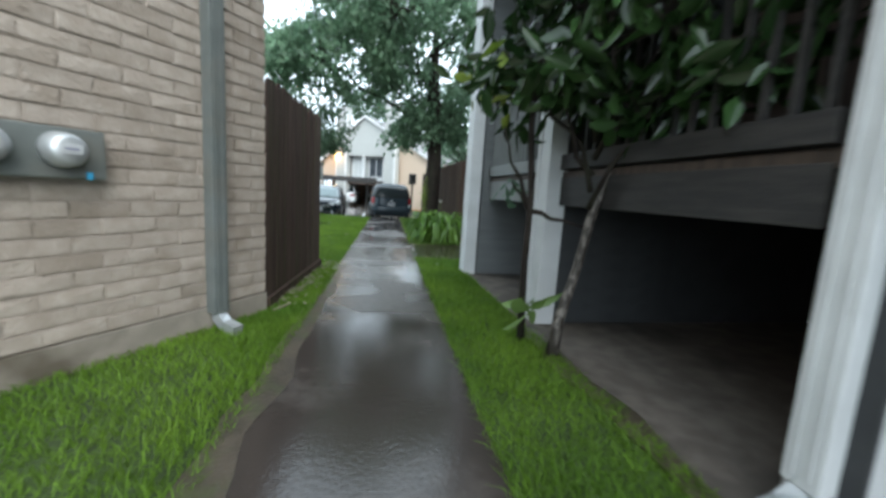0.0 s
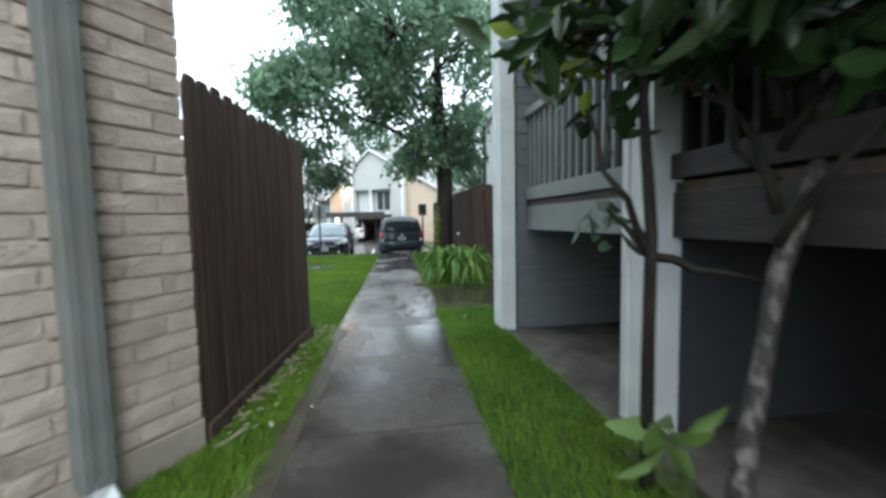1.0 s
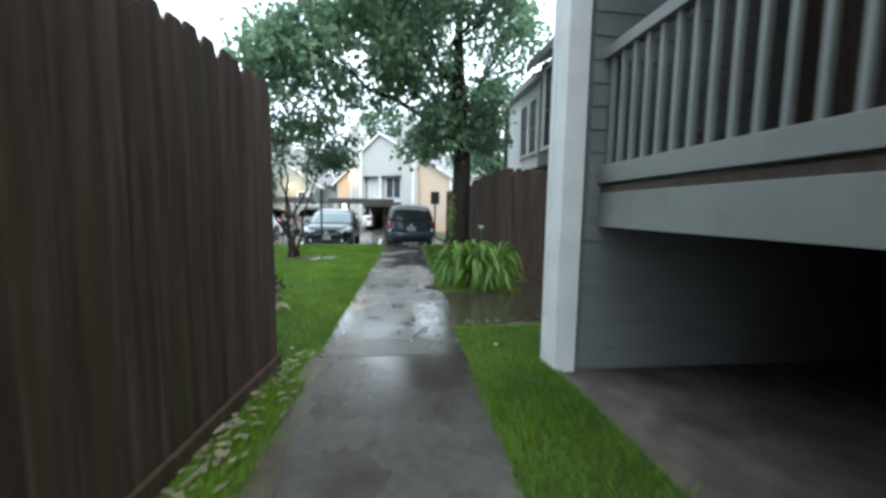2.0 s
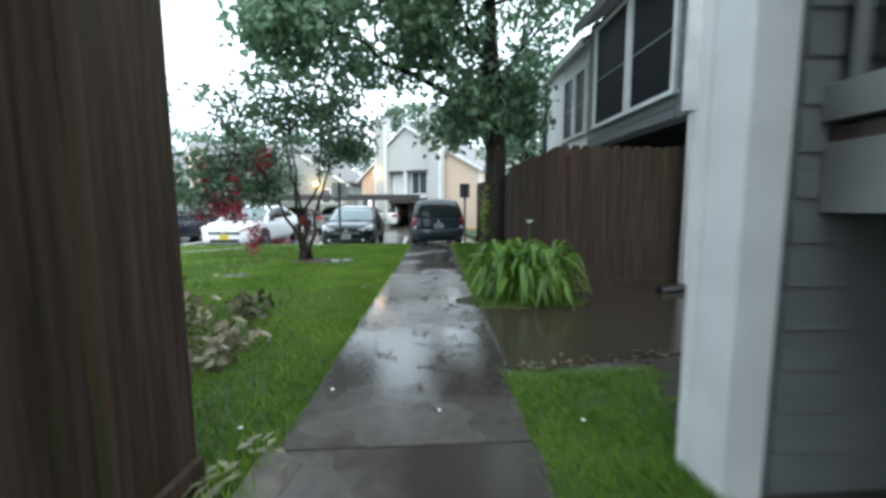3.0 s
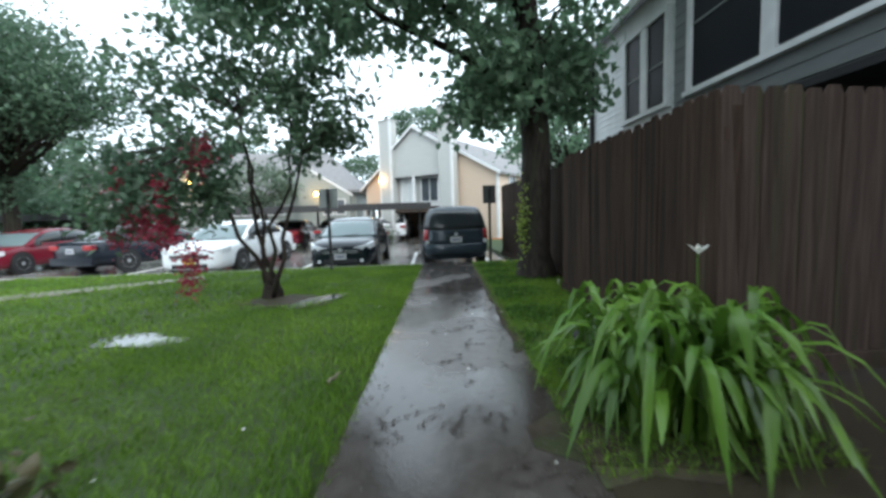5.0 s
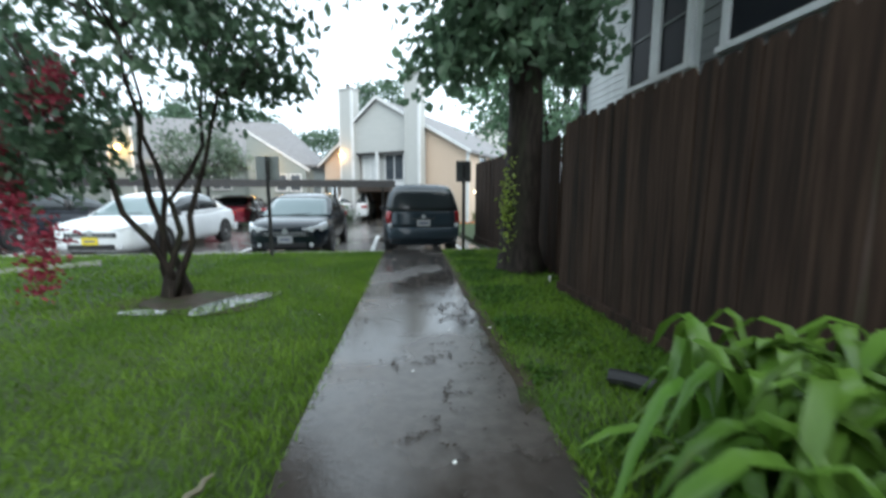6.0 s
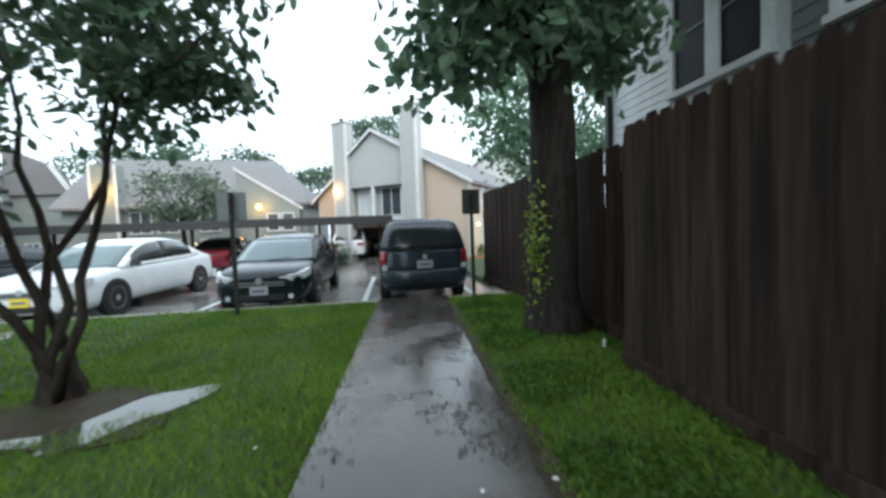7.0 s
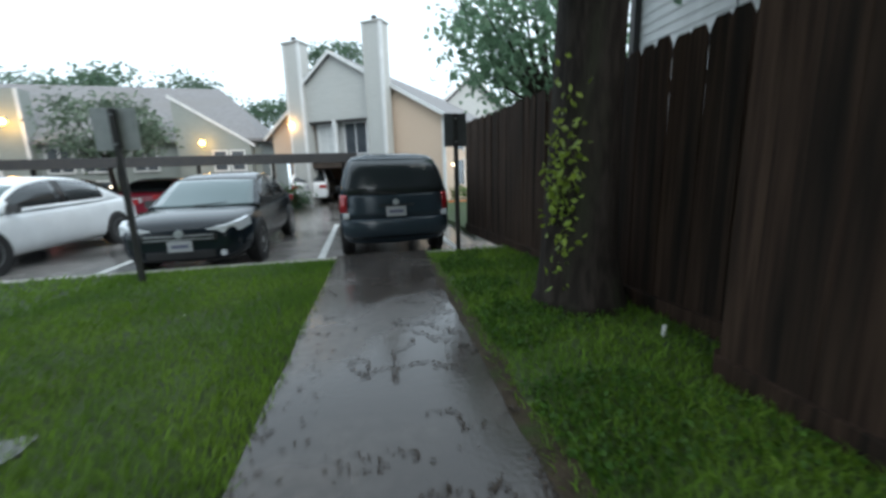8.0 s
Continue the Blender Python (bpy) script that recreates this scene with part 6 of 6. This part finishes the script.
ob = thing("drain_pipe", "black corrugated drain pipe at the corner post", "pipe", (3.9, 9.35, 0.06), 15)
part("pipe", tube([(-0.5, 0, 0), (-0.2, 0.02, 0.01), (0.1, 0, 0), (0.3, 0.05, 0.05)], [0.05, 0.055, 0.05, 0.055], 12), M_BLACK, ob)
r = np.random.RandomState(23)
n = 760
ly = r.uniform(6.5, 16.6, n)
side = r.choice([-1, 1], n, p=[0.3, 0.7])
hub = r.randint(0, 52, n)
hy, hs = r.uniform(6.5, 16.6, 52), r.choice([-1, 1], 52, p=[0.45, 0.55])
loose = r.uniform(0, 1, n) < 0.35
ly = np.where(loose, ly, np.clip(hy[hub] + r.normal(0, 0.22, n), 6, 16.6))
side = np.where(loose, side, hs[hub])
lx = walk_x(ly) + side * HALF * np.clip(1 - np.abs(r.normal(0, 0.3, n)), 0, 1)
pts = np.stack([lx, ly, np.full(n, 0.038)], 1)


def flat_litter(name, pts, length, width, seed, mat, label):
    r = np.random.RandomState(seed)
    n = len(pts)
    a = r.uniform(0, 2 * math.pi, n)
    L, W = length * r.uniform(0.5, 1.5, n), width * r.uniform(0.6, 1.4, n)
    d = np.stack([np.cos(a), np.sin(a), np.zeros(n)], 1)
    s = np.stack([-np.sin(a), np.cos(a), np.zeros(n)], 1)
    z = np.array((0, 0, 1.0))
    v = np.stack([pts - d * L[:, None] / 2, pts + s * W[:, None] / 2 + z * 0.006, pts + d * L[:, None] / 2, pts - s * W[:, None] / 2 + z * 0.003], 1).reshape(-1, 3)
    f = np.arange(n)[:, None] * 4 + np.array([0, 1, 2, 3])
    return tagged(arrays(name, v, f, mat), label, "litter", kind="stuff")


trail = []
tr = np.random.RandomState(58)
for k in range(120):
    ty = tr.uniform(6.3, 16.5)
    tx = walk_x(ty) + HALF * np.clip(tr.normal(0.25, 0.55), -0.95, 0.98)
    ang = tr.uniform(0, 2 * math.pi)
    for j in range(tr.randint(8, 30)):
        ang += tr.normal(0, 0.55)
        tx, ty = tx + 0.022 * math.cos(ang), ty + 0.022 * math.sin(ang) * 0.8
        if abs(tx - walk_x(ty)) < HALF - 0.01 and ty < 16.6:
            trail.append((tx + tr.normal(0, 0.006), ty + tr.normal(0, 0.006), 0.0375))
flat_litter("twig_litter", np.array(trail), 0.035, 0.010, 59, M_TWIG, "thin trails of washed-up twigs on the walk")
flat_litter("leaf_litter", pts, 0.032, 0.010, 24, M_TWIG, "dark wet leaves and twigs stuck to the walk")
n = 150
ly = r.uniform(3.8, 6.2, n)
flat_litter("leaf_litter", np.stack([-0.93 + (ly - 3.76) * 0.1 + np.abs(r.normal(0.03, 0.12, n)), ly, r.uniform(0.05, 0.08, n)], 1), 0.07, 0.035, 27, M_WILT, "pale dead leaves below the wooden fence")
n = 64
f = r.uniform(0, 1, n)
flat_litter("leaf_litter", np.stack([0.92 + 1.75 * f ** 1.3 + r.normal(0, 0.08, n), 6.93 + 0.17 * f + r.normal(0, 0.07, n), np.full(n, 0.045)], 1), 0.035, 0.016, 28, M_WILT, "pale washed-up leaves at the water's edge")
n = 150
flat_litter("leaf_litter", np.stack([r.uniform(1.75, 4.4, n), r.uniform(6.3, 7.2, n), np.full(n, 0.04)], 1), 0.06, 0.03, 29, M_WILTBROWN, "brown wet leaves on the mulch")
n = 16
ly = r.uniform(4.0, 15.0, n)
lx = walk_x(ly) + r.uniform(-1.7, 1.3, n)
flat_litter("petals", np.stack([lx, ly, np.full(n, 0.065)], 1), 0.026, 0.022, 25, M_WHITEPETAL, "scattered pale petals on walk and grass")

# ---- bricks of the near wall, one by one ----
bl, bh, bt = 0.303, 0.1005, 0.013
bms = []
for k in range(4):
    rr = random.Random(200 + k)
    bm = box(-bl / 2 + 0.001, bl / 2 - 0.001, -bt, 0.004, 0.004, bh - 0.004)
    for v in bm.verts:
        v.co += Vector((rr.uniform(-0.005, 0.005), rr.uniform(-0.005, 0.005), rr.uniform(-0.003, 0.005)))
    bmesh.ops.bevel(bm, geom=[e for e in bm.edges if all(v.co.y < -0.005 for v in e.verts)], offset=0.006, segments=2, affect="EDGES")
    me = bpy.data.meshes.new("brick")
    bm.to_mesh(me)
    bm.free()
    bms.append(me)
rng = random.Random(31)
for row_i in range(29):
    z = 0.21 + row_i * 0.1016
    x = -0.155 - (0.15 if row_i % 2 else 0.0)
    if row_i % 2:
        o = meshed("brick", bms[row_i % 4], M_BRICK, bwall)
        o.matrix_basis = Matrix.LocRotScale((-0.078, 0.012, z), None, (0.5, 1, 1))
    while x > -3.3:
        o = meshed("brick", bms[rng.randrange(4)], M_BRICK, bwall)
        o.matrix_basis = pose(x, 0.012 + rng.uniform(-0.004, 0.004), z + rng.uniform(-0.002, 0.002))
        x -= 0.306

# ---- lap siding boards ----
def lap_boards(parent_wall, u0, u1, z0, z1, place, mat, exposure=0.165):
    """Boards on a wall; place(u, z) gives the pose of a board's lower left end, its x along the wall and -y outwards."""
    bm = bmesh.new()
    L = u1 - u0
    v = [bm.verts.new(p) for p in ((0, -0.020, 0), (L, -0.020, 0), (L, -0.006, exposure + 0.012), (0, -0.006, exposure + 0.012), (0, 0, 0), (L, 0, 0), (L, 0, exposure + 0.012), (0, 0, exposure + 0.012))]
    for f in ((0, 1, 2, 3), (5, 4, 7, 6), (4, 5, 1, 0), (3, 2, 6, 7), (4, 0, 3, 7), (1, 5, 6, 2)):
        bm.faces.new([v[i] for i in f])
    me = bpy.data.meshes.new("siding_board")
    bm.to_mesh(me)
    bm.free()
    z = z0
    while z < z1 - 0.02:
        o = meshed("siding_board", me, mat, parent_wall)
        o.matrix_basis = place(u0, z)
        z += exposure


# boards b are the same siding, coloured darker for shade
for name, y in (("a", 5.638), ("b", 3.418)):
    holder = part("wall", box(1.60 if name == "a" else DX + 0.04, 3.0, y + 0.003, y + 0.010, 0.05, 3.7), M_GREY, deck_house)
    lap_boards(holder, 1.60 if name == "a" else DX + 0.05, 2.98, 0.05, 3.6, lambda u, z, y=y: pose(u, y, z), M_GREY if name == "a" else M_GREYSHADE)
west = part("wall", box(HX + 0.012, HX + 0.019, HY + 0.02, 13.08, 2.47, 4.95), M_GREY, grey_house)
lap_boards(west, 0.0, 3.05, 2.47, 2.9, lambda u, z: pose(HX + 0.012, 13.07, z, 0, 0, -90), M_GREY)
lap_boards(west, 0.0, 0.38, 2.9, 4.9, lambda u, z: pose(HX + 0.012, 13.07, z, 0, 0, -90), M_GREY)
lap_boards(west, 0.0, 0.24, 2.9, 4.9, lambda u, z: pose(HX + 0.012, 10.03, z, 0, 0, -90), M_GREY)
front = part("wall", box(HX + 0.17, 9.0, HY - 0.012, HY - 0.004, 2.47, 5.2), M_GREY, grey_house)
lap_boards(front, HX + 0.1, 5.1, 2.47, 5.2, lambda u, z: pose(u, HY - 0.012, z), M_GREY)
low = part("wall", box(4.70, 4.92, 9.668, 9.678, 0.0, 2.4), M_GREY, grey_house)
lap_boards(low, 4.70, 4.92, 0.02, 2.3, lambda u, z: pose(u, 9.668, z), M_GREY)
north = part("wall", box(HX + 0.11, HX + 0.118, 13.1, 16.2, 2.3, 4.8), M_WHITE, grey_house)
lap_boards(north, 0.0, 1.4, 2.3, 4.75, lambda u, z: pose(HX + 0.11, 16.2, z, 0, 0, -90), M_WHITE, 0.12)
